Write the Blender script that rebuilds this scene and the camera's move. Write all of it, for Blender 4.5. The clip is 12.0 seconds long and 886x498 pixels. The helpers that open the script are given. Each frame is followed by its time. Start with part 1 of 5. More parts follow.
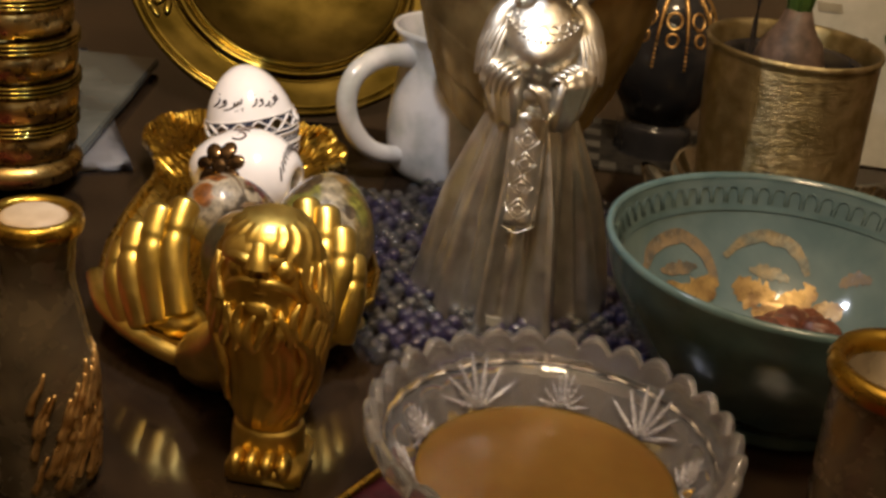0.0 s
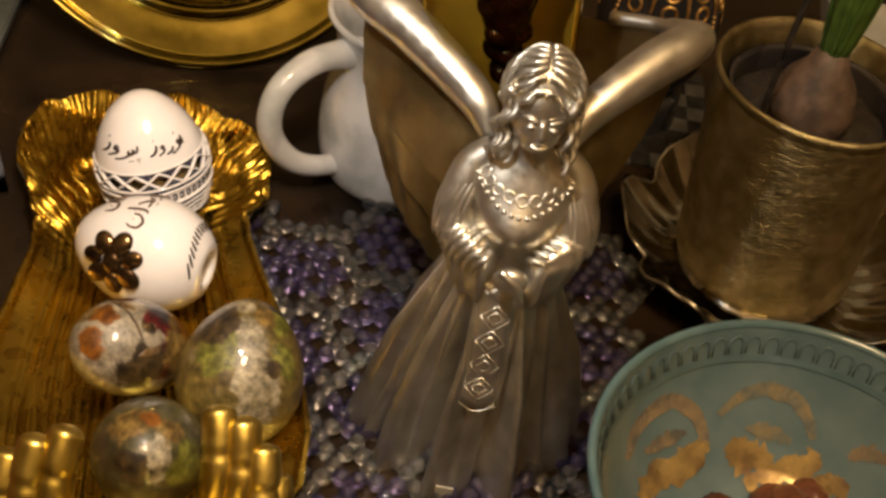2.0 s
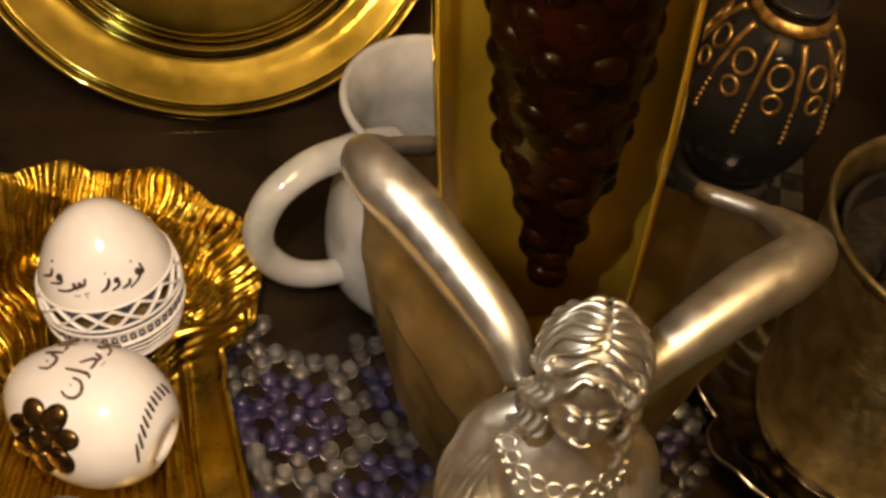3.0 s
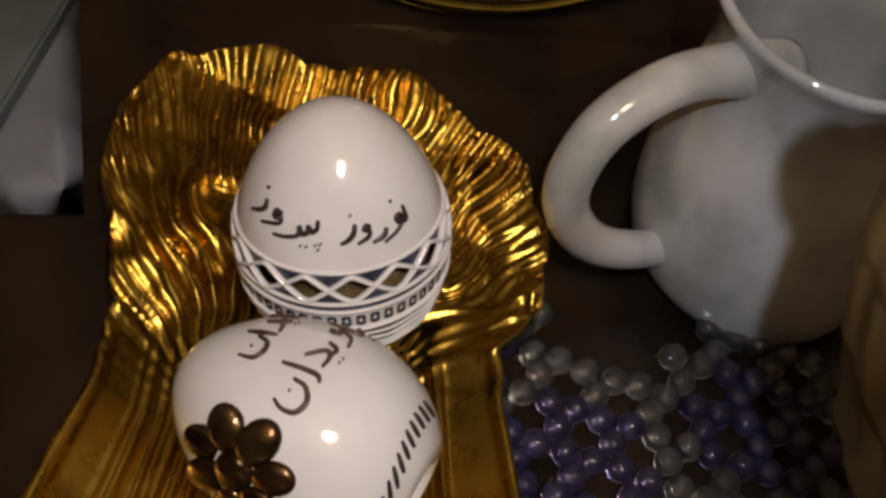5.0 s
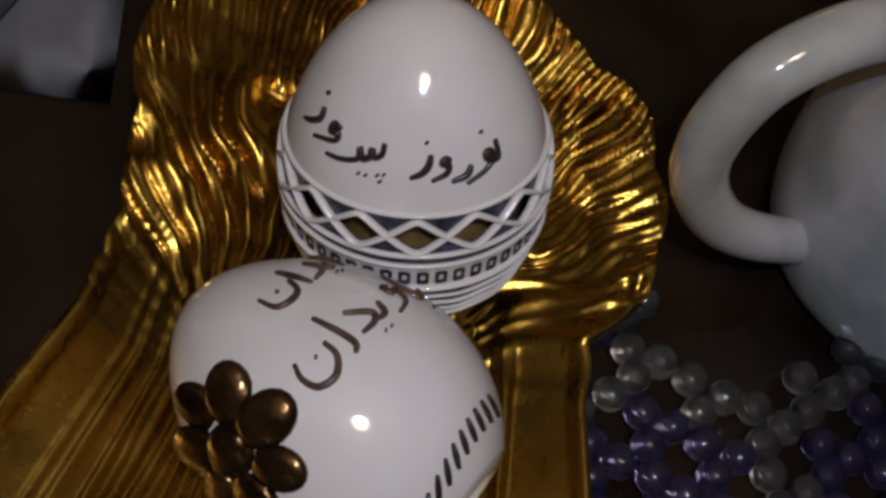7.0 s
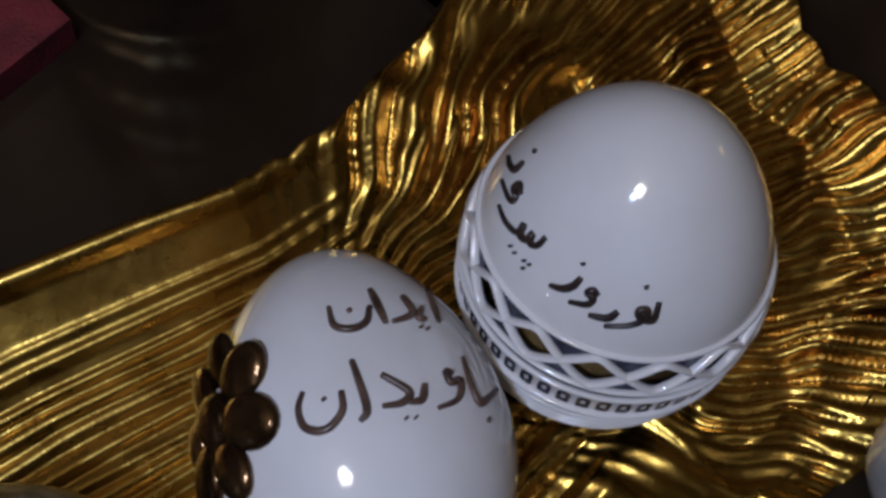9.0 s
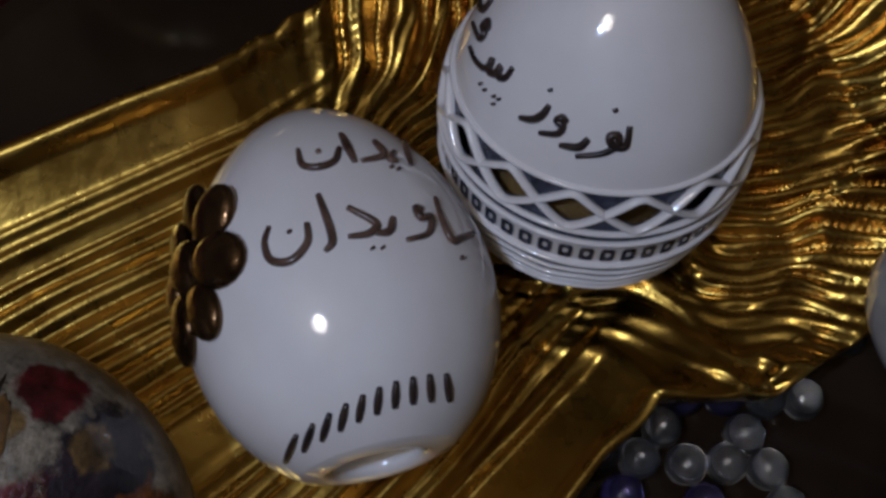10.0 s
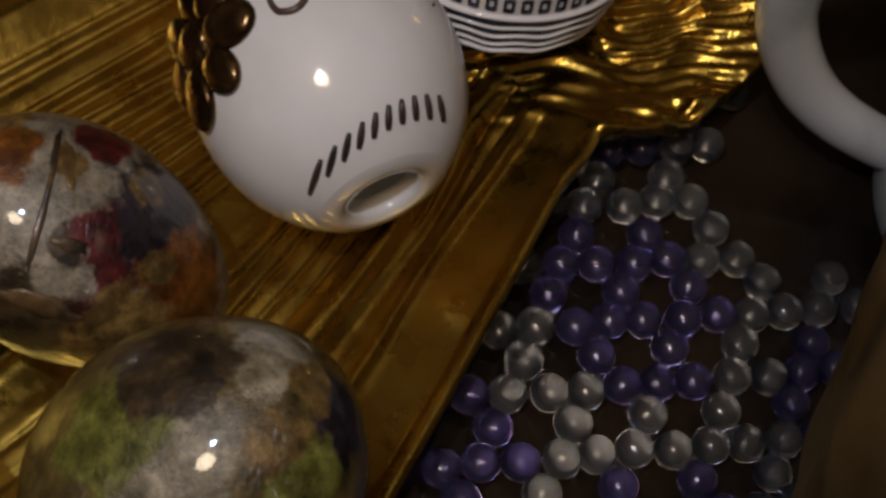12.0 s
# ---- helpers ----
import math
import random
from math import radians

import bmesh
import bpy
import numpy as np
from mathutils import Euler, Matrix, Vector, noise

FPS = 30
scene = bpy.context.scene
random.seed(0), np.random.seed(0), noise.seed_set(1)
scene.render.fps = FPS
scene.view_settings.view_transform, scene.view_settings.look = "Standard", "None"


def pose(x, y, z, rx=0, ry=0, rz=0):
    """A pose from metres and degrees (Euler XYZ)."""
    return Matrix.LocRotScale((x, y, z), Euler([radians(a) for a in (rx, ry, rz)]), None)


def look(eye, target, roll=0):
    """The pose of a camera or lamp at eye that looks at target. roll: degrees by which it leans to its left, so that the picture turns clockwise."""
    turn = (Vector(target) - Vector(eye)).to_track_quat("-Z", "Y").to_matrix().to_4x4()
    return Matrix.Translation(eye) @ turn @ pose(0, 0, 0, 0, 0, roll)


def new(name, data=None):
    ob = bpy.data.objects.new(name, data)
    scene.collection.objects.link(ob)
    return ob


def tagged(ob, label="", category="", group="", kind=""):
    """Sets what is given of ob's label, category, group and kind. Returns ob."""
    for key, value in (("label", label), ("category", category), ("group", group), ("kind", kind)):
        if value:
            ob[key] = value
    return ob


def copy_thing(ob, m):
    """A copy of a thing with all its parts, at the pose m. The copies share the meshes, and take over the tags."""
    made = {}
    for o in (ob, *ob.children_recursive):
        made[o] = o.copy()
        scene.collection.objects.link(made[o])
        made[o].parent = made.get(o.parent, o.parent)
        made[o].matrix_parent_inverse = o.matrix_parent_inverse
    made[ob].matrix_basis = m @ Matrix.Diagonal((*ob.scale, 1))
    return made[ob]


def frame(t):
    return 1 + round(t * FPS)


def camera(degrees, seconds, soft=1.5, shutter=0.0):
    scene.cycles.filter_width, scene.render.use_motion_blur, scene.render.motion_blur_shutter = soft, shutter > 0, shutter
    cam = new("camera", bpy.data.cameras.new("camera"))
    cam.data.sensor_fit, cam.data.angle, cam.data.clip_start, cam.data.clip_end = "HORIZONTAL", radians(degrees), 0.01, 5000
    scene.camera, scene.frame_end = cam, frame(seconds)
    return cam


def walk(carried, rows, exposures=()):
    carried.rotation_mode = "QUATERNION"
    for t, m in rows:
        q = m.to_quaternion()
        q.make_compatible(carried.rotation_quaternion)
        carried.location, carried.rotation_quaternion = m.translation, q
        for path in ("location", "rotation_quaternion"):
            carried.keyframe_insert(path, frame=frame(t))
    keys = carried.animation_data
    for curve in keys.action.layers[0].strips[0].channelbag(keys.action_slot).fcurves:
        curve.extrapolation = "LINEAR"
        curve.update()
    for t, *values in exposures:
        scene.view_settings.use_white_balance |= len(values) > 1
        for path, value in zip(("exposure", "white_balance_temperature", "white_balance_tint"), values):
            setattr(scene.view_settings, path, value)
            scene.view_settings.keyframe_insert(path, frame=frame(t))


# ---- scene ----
# Lengths below are in decimetres; U turns them into metres.
U = 0.1
cam = camera(38.04, 12.0, soft=3.1)
PATH = [
    (0, (2.2573, -5.4471, 3.1522), (2.0997, -3.643, 2.3036), 5.98),
    (0.5, (2.4729, -4.6746, 3.2858), (2.2166, -2.9077, 2.3845), 5.17),
    (1, (2.1026, -3.9798, 3.3923), (1.9586, -2.2399, 2.4165), 6.51),
    (1.5, (1.9148, -3.4289, 4.1885), (1.9149, -1.8438, 2.9689), 10.55),
    (2, (1.7204, -3.0544, 4.6006), (1.7716, -1.5905, 3.2388), 11.42),
    (2.5, (1.6288, -1.8965, 4.5166), (1.6531, -0.5332, 3.0534), 12.75),
    (3, (1.646, -1.2589, 4.5626), (1.6491, 0.0365, 3.0388), 13.61),
    (3.5, (1.3698, -1.2783, 4.3849), (1.3209, -0.0102, 2.8391), 15.85),
    (3.7, (1.3098, -1.1849, 4.2617), (1.2631, 0.0655, 2.7015), 16.75),
    (5.3, (0.756, -0.1854, 2.7213), (0.6588, 1.0437, 1.1466), 16.62),
    (5.5, (0.7343, -0.1348, 2.5604), (0.6229, 1.1497, 1.0314), 16.53),
    (6, (0.6553, -0.0375, 2.5087), (0.5839, 1.2423, 0.9734), 18.77),
    (6.5, (0.743, -0.041, 2.4533), (0.6107, 1.224, 0.9099), 18.06),
    (7, (0.7698, 0.0911, 2.4745), (0.5962, 1.236, 0.8439), 21.12),
    (7.5, (0.8221, 0.4241, 2.4497), (0.4655, 1.4307, 0.7586), 21.16),
    (7.7, (0.7641, 0.5557, 2.559), (0.2858, 1.408, 0.8141), 20.12),
    (9.3, (0.8846, 0.8625, 2.5469), (0.3898, 1.3354, 0.6677), 21.26),
    (9.5, (0.9908, 0.7958, 2.4647), (0.4377, 1.3134, 0.6137), 20.08),
    (10, (1.1924, 0.9151, 2.4289), (0.591, 1.3094, 0.5627), 9.71),
    (10.5, (1.3146, 0.8495, 2.2852), (0.7201, 1.2323, 0.4144), 8.01),
    (11, (1.3513, 0.8006, 2.2463), (0.7457, 1.1984, 0.3822), 8.51),
    (11.5, (1.4154, 0.5493, 2.2975), (0.843, 1.1136, 0.4661), 18.13),
    (12, (1.6166, 0.2654, 2.4587), (1.0715, 0.9974, 0.6791), 19.84),
]
walk(cam, [(t, look([v * U for v in eye], [v * U for v in aim], roll)) for t, eye, aim, roll in PATH],
     exposures=[(0, 1.02, 6400, 10), (1.5, 0.93, 7100, 10), (2.4, 0.94, 7600, 10), (3, 0.76, 7900, 10), (3.7, 0.52, 7500, 10), (5.4, -0.09, 5550, 10), (7, -0.47, 5150, 10), (9.4, -0.63, 4400, 10), (10, -0.93, 4550, 10), (10.5, -1.10, 4800, 10), (11.2, -0.97, 4800, 10), (12, -0.63, 5550, 10)])

# ---- light ----
world = bpy.data.worlds.new("world")
scene.world = world
world.use_nodes = True
world.node_tree.nodes["Background"].inputs["Color"].default_value = (0.05, 0.04, 0.03, 1)
world.node_tree.nodes["Background"].inputs["Strength"].default_value = 0.1


def lamp(name, eye, target, size, watts, colour):
    data = bpy.data.lights.new(name, "AREA")
    data.shape, data.size, data.energy, data.color = "DISK", size, watts, colour
    ob = new(name, data)
    ob.matrix_world = look(eye, target)
    return ob


# the small cool torch that the place is filmed by, and the room's warm ceiling lamp, set in line with it so their
# highlights meet
torch = bpy.data.lights.new("torch_light", "SPOT")
torch.energy, torch.color, torch.shadow_soft_size, torch.spot_size, torch.spot_blend = 2.15, (0.86, 0.9, 1.0), 0.005, radians(110), 1.0
torch_ob = new("torch_light", torch)
torch_ob.matrix_world = look((0.105, -0.03, 0.40), (0.08, 0.11, 0.03))
lamp("ceiling_lamp_light", (0.34, -0.62, 1.8), (0.12, 0.12, 0), 0.35, 11, (1.0, 0.73, 0.44))
# added warm fill thrown up at the ceiling; no such lamp is seen
lamp("bounce_fill_light", (0.3, -1.0, 0.9), (0.2, -0.4, 1.85), 0.3, 24, (1.0, 0.74, 0.46))
# ---- materials ----
def surf(name, one, two, scale, rough=(0.3, 0.4), metal=0.0, bump=0.0, bump_scale=400.0, detail=6.0, edge=(0.35, 0.65), spec=0.5, stretch=None, **more):
    """A surface of two colours mixed by noise at a real-world scale, with uneven gloss and fine relief."""
    m = bpy.data.materials.new(name)
    m.use_nodes = True
    t = m.node_tree
    b = t.nodes["Principled BSDF"]
    at = t.nodes.new("ShaderNodeTexCoord")
    n = t.nodes.new("ShaderNodeTexNoise")
    n.inputs["Scale"].default_value, n.inputs["Detail"].default_value = scale, detail
    t.links.new(at.outputs["Object"], n.inputs["Vector"])
    ramp = t.nodes.new("ShaderNodeValToRGB")
    ramp.color_ramp.elements[0].position, ramp.color_ramp.elements[1].position = edge
    ramp.color_ramp.elements[0].color, ramp.color_ramp.elements[1].color = (*one, 1), (*two, 1)
    t.links.new(n.outputs["Fac"], ramp.inputs["Fac"])
    t.links.new(ramp.outputs["Color"], b.inputs["Base Color"])
    n2 = t.nodes.new("ShaderNodeTexNoise")
    n2.inputs["Scale"].default_value, n2.inputs["Detail"].default_value = scale * 2.7, 4
    t.links.new(at.outputs["Object"], n2.inputs["Vector"])
    r = t.nodes.new("ShaderNodeMapRange")
    r.inputs["From Min"].default_value, r.inputs["From Max"].default_value = 0.3, 0.7
    r.inputs["To Min"].default_value, r.inputs["To Max"].default_value = rough
    t.links.new(n2.outputs["Fac"], r.inputs["Value"])
    t.links.new(r.outputs["Result"], b.inputs["Roughness"])
    b.inputs["Metallic"].default_value = metal
    b.inputs["Specular IOR Level"].default_value = spec
    if bump:
        n3 = t.nodes.new("ShaderNodeTexNoise")
        n3.inputs["Scale"].default_value, n3.inputs["Detail"].default_value = bump_scale, 5
        if stretch:
            mp = t.nodes.new("ShaderNodeMapping")
            mp.inputs["Scale"].default_value = stretch
            t.links.new(at.outputs["Object"], mp.inputs["Vector"])
            t.links.new(mp.outputs["Vector"], n3.inputs["Vector"])
        else:
            t.links.new(at.outputs["Object"], n3.inputs["Vector"])
        bp = t.nodes.new("ShaderNodeBump")
        bp.inputs["Strength"].default_value, bp.inputs["Distance"].default_value = bump, 0.0006
        t.links.new(n3.outputs["Fac"], bp.inputs["Height"])
        t.links.new(bp.outputs["Normal"], b.inputs["Normal"])
    for key, value in more.items():
        b.inputs[key.replace("_", " ")].default_value = value
    return m


GOLD = surf("gilt_resin", (0.24, 0.15, 0.02), (0.58, 0.375, 0.06), 45, (0.2, 0.36), 1.0, 0.28, 300, edge=(0.15, 0.7))
POLISHED = surf("polished_gilt", (0.48, 0.34, 0.075), (0.80, 0.58, 0.15), 40, (0.28, 0.44), 1.0, 0.12, 160)
SILVER = surf("antique_silver", (0.46, 0.425, 0.35), (0.75, 0.71, 0.62), 60, (0.28, 0.45), 0.95, 0.2, 190, edge=(0.25, 0.7))
WING = surf("wing_bronze", (0.30, 0.215, 0.085), (0.54, 0.42, 0.20), 45, (0.3, 0.5), 0.85, 0.3, 240)
WHITE = surf("white_glaze", (0.78, 0.73, 0.70), (0.86, 0.82, 0.80), 45, (0.05, 0.12), 0.0, 0.04, 120, Coat_Weight=0.5, Coat_Roughness=0.04)
MUG = surf("mug_glaze", (0.37, 0.37, 0.335), (0.60, 0.575, 0.54), 36, (0.05, 0.18), 0.0, 0.2, 80, edge=(0.38, 0.62), Coat_Weight=0.4, Coat_Roughness=0.05)
INK = surf("ink", (0.018, 0.013, 0.012), (0.05, 0.03, 0.022), 300, (0.25, 0.4))
BROWN_INK = surf("brown_ink", (0.05, 0.028, 0.018), (0.15, 0.09, 0.06), 260, (0.25, 0.4))
BLUE_GROUND = surf("blue_black_glaze", (0.014, 0.015, 0.026), (0.075, 0.08, 0.115), 320, (0.12, 0.3), 0.0, 0.3, 600, edge=(0.35, 0.7))
HOLLOW = surf("hollow_inside", (0.62, 0.66, 0.7), (0.74, 0.78, 0.82), 120, (0.5, 0.7))
TEAL = surf("teal_glaze", (0.05, 0.092, 0.096), (0.092, 0.15, 0.15), 40, (0.1, 0.25), 0.0, 0.3, 140)
TEAL_IN = surf("teal_inner_glaze", (0.08, 0.124, 0.129), (0.115, 0.163, 0.165), 45, (0.05, 0.15), 0.0, 0.12, 90)
GILT = surf("gold_leaf", (0.36, 0.2, 0.06), (0.75, 0.5, 0.2), 180, (0.25, 0.45), 0.85, 0.4, 500)
ARC_BROWN = surf("brown_line_paint", (0.09, 0.085, 0.07), (0.22, 0.16, 0.09), 130, (0.15, 0.3))
FAINT_GOLD = surf("worn_gold_lustre", (0.13, 0.14, 0.115), (0.27, 0.21, 0.11), 120, (0.2, 0.35), 0.2)
# bowl's amber paint; on the egg lining it stands for reflected gold
AMBER_PAINT_AND_GLEAM = surf("amber_lustre_and_gleam", (0.14, 0.08, 0.035), (0.46, 0.31, 0.11), 75, (0.2, 0.4), 0.4, 0.3, 300)
DARK = surf("dark_wood", (0.009, 0.006, 0.0042), (0.026, 0.016, 0.009), 22, (0.07, 0.17), 0.0, 0.08, 120, detail=9, spec=0.3)
VASE = surf("dull_brass", (0.14, 0.09, 0.03), (0.46, 0.32, 0.11), 55, (0.2, 0.4), 1.0, 0.3, 150)
BRASS = surf("polished_brass", (0.13, 0.10, 0.02), (0.31, 0.24, 0.062), 30, (0.04, 0.1), 1.0, 0.08, 60)
BRONZE = surf("bead_bronze", (0.045, 0.025, 0.011), (0.18, 0.11, 0.05), 110, (0.08, 0.2), 0.9, 0.3, 500)
POT = surf("brushed_pot", (0.3, 0.25, 0.12), (0.52, 0.44, 0.26), 90, (0.28, 0.48), 1.0, 1.0, 130, stretch=(1, 1, 14))
SAUCER = surf("pewter", (0.2, 0.18, 0.14), (0.45, 0.42, 0.36), 55, (0.07, 0.2), 1.0, 0.2, 200)
SOIL = surf("soil", (0.006, 0.005, 0.0035), (0.028, 0.019, 0.012), 200, (0.5, 0.9), 0.0, 0.9, 300)
BULB = surf("bulb_skin", (0.05, 0.033, 0.024), (0.13, 0.085, 0.062), 120, (0.5, 0.7), 0.0, 0.6, 220)
LEAF = surf("leaf", (0.03, 0.07, 0.012), (0.08, 0.15, 0.03), 90, (0.3, 0.5), 0.0, 0.3, 300)
CRYSTAL = surf("cut_glass", (0.93, 0.93, 0.97), (0.97, 0.97, 1.0), 10, (0.02, 0.05), 0.0, Transmission_Weight=0.94, IOR=1.52)
FROST = surf("frosted_cut", (0.8, 0.8, 0.88), (0.9, 0.9, 0.95), 200, (0.1, 0.3), 0.0, Transmission_Weight=0.75, IOR=1.5)
HONEY = surf("honey", (0.12, 0.06, 0.012), (0.16, 0.085, 0.018), 25, (0.12, 0.2), 0.0, 0.1, 60, Subsurface_Weight=0.2)
AMBER = surf("amber_glass", (0.92, 0.64, 0.14), (0.95, 0.7, 0.18), 15, (0.0, 0.03), 0.0, Transmission_Weight=1.0, IOR=1.04)
# colour of light through the amber glass, put on an added half shell
AMBER_BACK_GLOW = surf("amber_back_glow", (0.17, 0.11, 0.02), (0.25, 0.165, 0.03), 25, (0.3, 0.5))
RESIN = surf("dark_red_resin", (0.001, 0.0006, 0.0004), (0.008, 0.0016, 0.0008), 60, (0.2, 0.35), 0.0, 0.3, 200, spec=0.08)
BLACK = surf("black_lacquer", (0.012, 0.011, 0.012), (0.035, 0.03, 0.028), 60, (0.1, 0.25))
RED = surf("red_cloth", (0.08, 0.005, 0.007), (0.15, 0.010, 0.013), 130, (0.6, 0.85), 0.0, 0.6, 1200)
PLATE = surf("dark_plate_glass", (0.03, 0.038, 0.036), (0.12, 0.135, 0.13), 14, (0.06, 0.2), 0.0, 0.2, 40, spec=0.55)
CARD = surf("printed_card", (0.46, 0.47, 0.42), (0.60, 0.60, 0.55), 40, (0.4, 0.6))
PAPER = surf("pale_sheet", (0.27, 0.275, 0.30), (0.37, 0.375, 0.41), 25, (0.5, 0.7), 0.0, 0.1, 120)
CUT_EDGE = surf("thick_cut_glass", (0.72, 0.70, 0.72), (0.86, 0.85, 0.87), 90, (0.02, 0.1), 0.0, 0.2, 160, Transmission_Weight=0.94, IOR=1.5)
FRUIT = surf("oleaster_skin", (0.05, 0.014, 0.007), (0.14, 0.042, 0.016), 110, (0.3, 0.55), 0.0, 0.3, 200)
CORK = surf("pale_wax", (0.45, 0.36, 0.26), (0.55, 0.46, 0.35), 120, (0.4, 0.6), 0.0, 0.3, 500)
DARKGLASS = surf("dark_glass", (0.012, 0.014, 0.02), (0.03, 0.03, 0.035), 25, (0.04, 0.1))
CLEAR_BEAD = surf("clear_bead", (0.40, 0.41, 0.44), (0.56, 0.57, 0.61), 200, (0.02, 0.09), 0.0, Transmission_Weight=0.96, IOR=1.5)
PURPLE_BEAD = surf("purple_bead", (0.17, 0.145, 0.36), (0.29, 0.26, 0.5), 200, (0.03, 0.12), 0.0, Transmission_Weight=0.94, IOR=1.5)
WALL = surf("wall_paint", (0.42, 0.33, 0.23), (0.46, 0.37, 0.26), 3, (0.7, 0.9), 0.0, 0.1, 80)
CEIL = surf("ceiling_paint", (0.62, 0.55, 0.45), (0.66, 0.6, 0.5), 2, (0.8, 0.9))
TAG = surf("pale_label", (0.3, 0.28, 0.22), (0.36, 0.34, 0.27), 90, (0.4, 0.6))


def collage(name, one, two, patches):
    """Gritty varnished paper with ragged stained patches (centre, radius, dark, light) at their places on the shell."""
    m = bpy.data.materials.new(name)
    m.use_nodes = True
    t = m.node_tree
    b = t.nodes["Principled BSDF"]
    where = t.nodes.new("ShaderNodeNewGeometry").outputs["Position"]

    def cloud(scale, detail=8, rough=.65):
        n = t.nodes.new("ShaderNodeTexNoise")
        n.inputs["Scale"].default_value, n.inputs["Detail"].default_value, n.inputs["Roughness"].default_value = scale, detail, rough
        t.links.new(where, n.inputs["Vector"])
        return n.outputs["Fac"]

    def ranged(value, a0, a1, b0, b1):
        r = t.nodes.new("ShaderNodeMapRange")
        for key, v in zip(("From Min", "From Max", "To Min", "To Max"), (a0, a1, b0, b1)):
            r.inputs[key].default_value = v
        t.links.new(value, r.inputs["Value"])
        return r.outputs["Result"]

    def blend(fac, c1, c2):
        x = t.nodes.new("ShaderNodeMixRGB")
        t.links.new(fac, x.inputs["Fac"])
        for c, key in ((c1, "Color1"), (c2, "Color2")):
            if isinstance(c, tuple):
                x.inputs[key].default_value = (*c, 1)
            else:
                t.links.new(c, x.inputs[key])
        return x.outputs["Color"]

    grain, torn, mott = cloud(170, 5, .55), cloud(120, 9, .62), cloud(90, 8)
    colour = blend(ranged(mott, .35, .65, 0, 1), one, two)
    for centre, radius, dark, light in patches:
        d = t.nodes.new("ShaderNodeVectorMath")
        d.operation = "DISTANCE"
        t.links.new(where, d.inputs[0])
        d.inputs[1].default_value = [v * U for v in centre]
        add = t.nodes.new("ShaderNodeMath")
        add.operation = "MULTIPLY_ADD"
        t.links.new(torn, add.inputs[0])
        add.inputs[1].default_value = radius * U * 2.2
        t.links.new(d.outputs["Value"], add.inputs[2])
        mask = ranged(add.outputs["Value"], radius * U * 2.0, radius * U * 2.25, 1, 0)
        colour = blend(mask, colour, blend(ranged(grain, .38, .62, 0, 1), dark, light))
    specks = t.nodes.new("ShaderNodeMath")
    specks.operation = "MULTIPLY"
    t.links.new(ranged(cloud(1500, 3), .6, .68, 1.0, .4), specks.inputs[0])
    t.links.new(ranged(cloud(260, 9, .7), .34, .66, .3, 1.2), specks.inputs[1])
    tint = t.nodes.new("ShaderNodeVectorMath")
    tint.operation = "SCALE"
    t.links.new(colour, tint.inputs[0])
    t.links.new(specks.outputs["Value"], tint.inputs["Scale"])
    t.links.new(tint.outputs["Vector"], b.inputs["Base Color"])
    bp = t.nodes.new("ShaderNodeBump")
    bp.inputs["Strength"].default_value, bp.inputs["Distance"].default_value = 0.8, 0.0004
    t.links.new(cloud(1000, 4), bp.inputs["Height"])
    t.links.new(bp.outputs["Normal"], b.inputs["Normal"])
    b.inputs["Roughness"].default_value = 0.34
    b.inputs["Coat Weight"].default_value = 0.9
    b.inputs["Coat Roughness"].default_value = 0.06
    return m


DEEP_TEAL = surf("dark_teal_glaze", (0.07, 0.115, 0.12), (0.10, 0.155, 0.16), 60, (0.1, 0.25))
# mat's check squares, set to a deep grey
CHECK = surf("dark_grey_check", (0.035, 0.035, 0.033), (0.085, 0.083, 0.08), 60, (0.5, 0.8), 0.0, 0.3, 700)
CLOTH = surf("dark_cloth", (0.010, 0.010, 0.011), (0.03, 0.028, 0.026), 120, (0.7, 0.9), 0.0, 0.6, 1500, spec=0.15)
LACQUER = surf("lustre_lacquer", (0.08, 0.066, 0.045), (0.22, 0.175, 0.11), 45, (0.15, 0.35), 0.5)
OCHRE_PETAL = surf("ochre_petal", (0.08, 0.04, 0.012), (0.26, 0.14, 0.035), 200, (0.25, 0.4), 0.0, 0.5, 400, Coat_Weight=0.7)
BROWN_LEAF = surf("brown_dried_leaf", (0.02, 0.013, 0.008), (0.14, 0.08, 0.03), 180, (0.25, 0.4), 0.0, 0.5, 400, Coat_Weight=0.7)
ORANGE, CRIMSON, VIOLET = ((.11, .032, .005), (.30, .10, .011)), ((.04, .004, .005), (.14, .011, .014)), ((.008, .006, .009), (.04, .026, .036))
OCHRE, UMBER, PALE, LIME = ((.10, .055, .014), (.28, .17, .045)), ((.022, .015, .008), (.09, .055, .022)), ((.19, .15, .08), (.44, .37, .245)), ((.10, .095, .014), (.24, .23, .04))
CREAM_PATCH = collage("cream_red_paper", (.23, .185, .12), (.41, .345, .245), [
    ((.516, .538, .577), .06, *ORANGE), ((.586, .609, .565), .03, *OCHRE), ((.706, .543, .531), .035, *UMBER), ((.735, .62, .5), .075, *CRIMSON),
    ((.69, .72, .476), .1, *VIOLET), ((.66, .72, .5), .045, *OCHRE), ((.755, .70, .45), .075, *VIOLET), ((.80, .71, .38), .1, *ORANGE), ((.77, .66, .44), .03, *OCHRE),
    ((.555, .691, .511), .05, *CRIMSON), ((.785, .473, .397), .085, *CRIMSON), ((.73, .44, .44), .07, *UMBER), ((.82, .56, .38), .08, *OCHRE), ((.70, .38, .40), .09, *UMBER),
    ((.499, .416, .50), .06, *ORANGE), ((.47, .56, .46), .08, *OCHRE)])
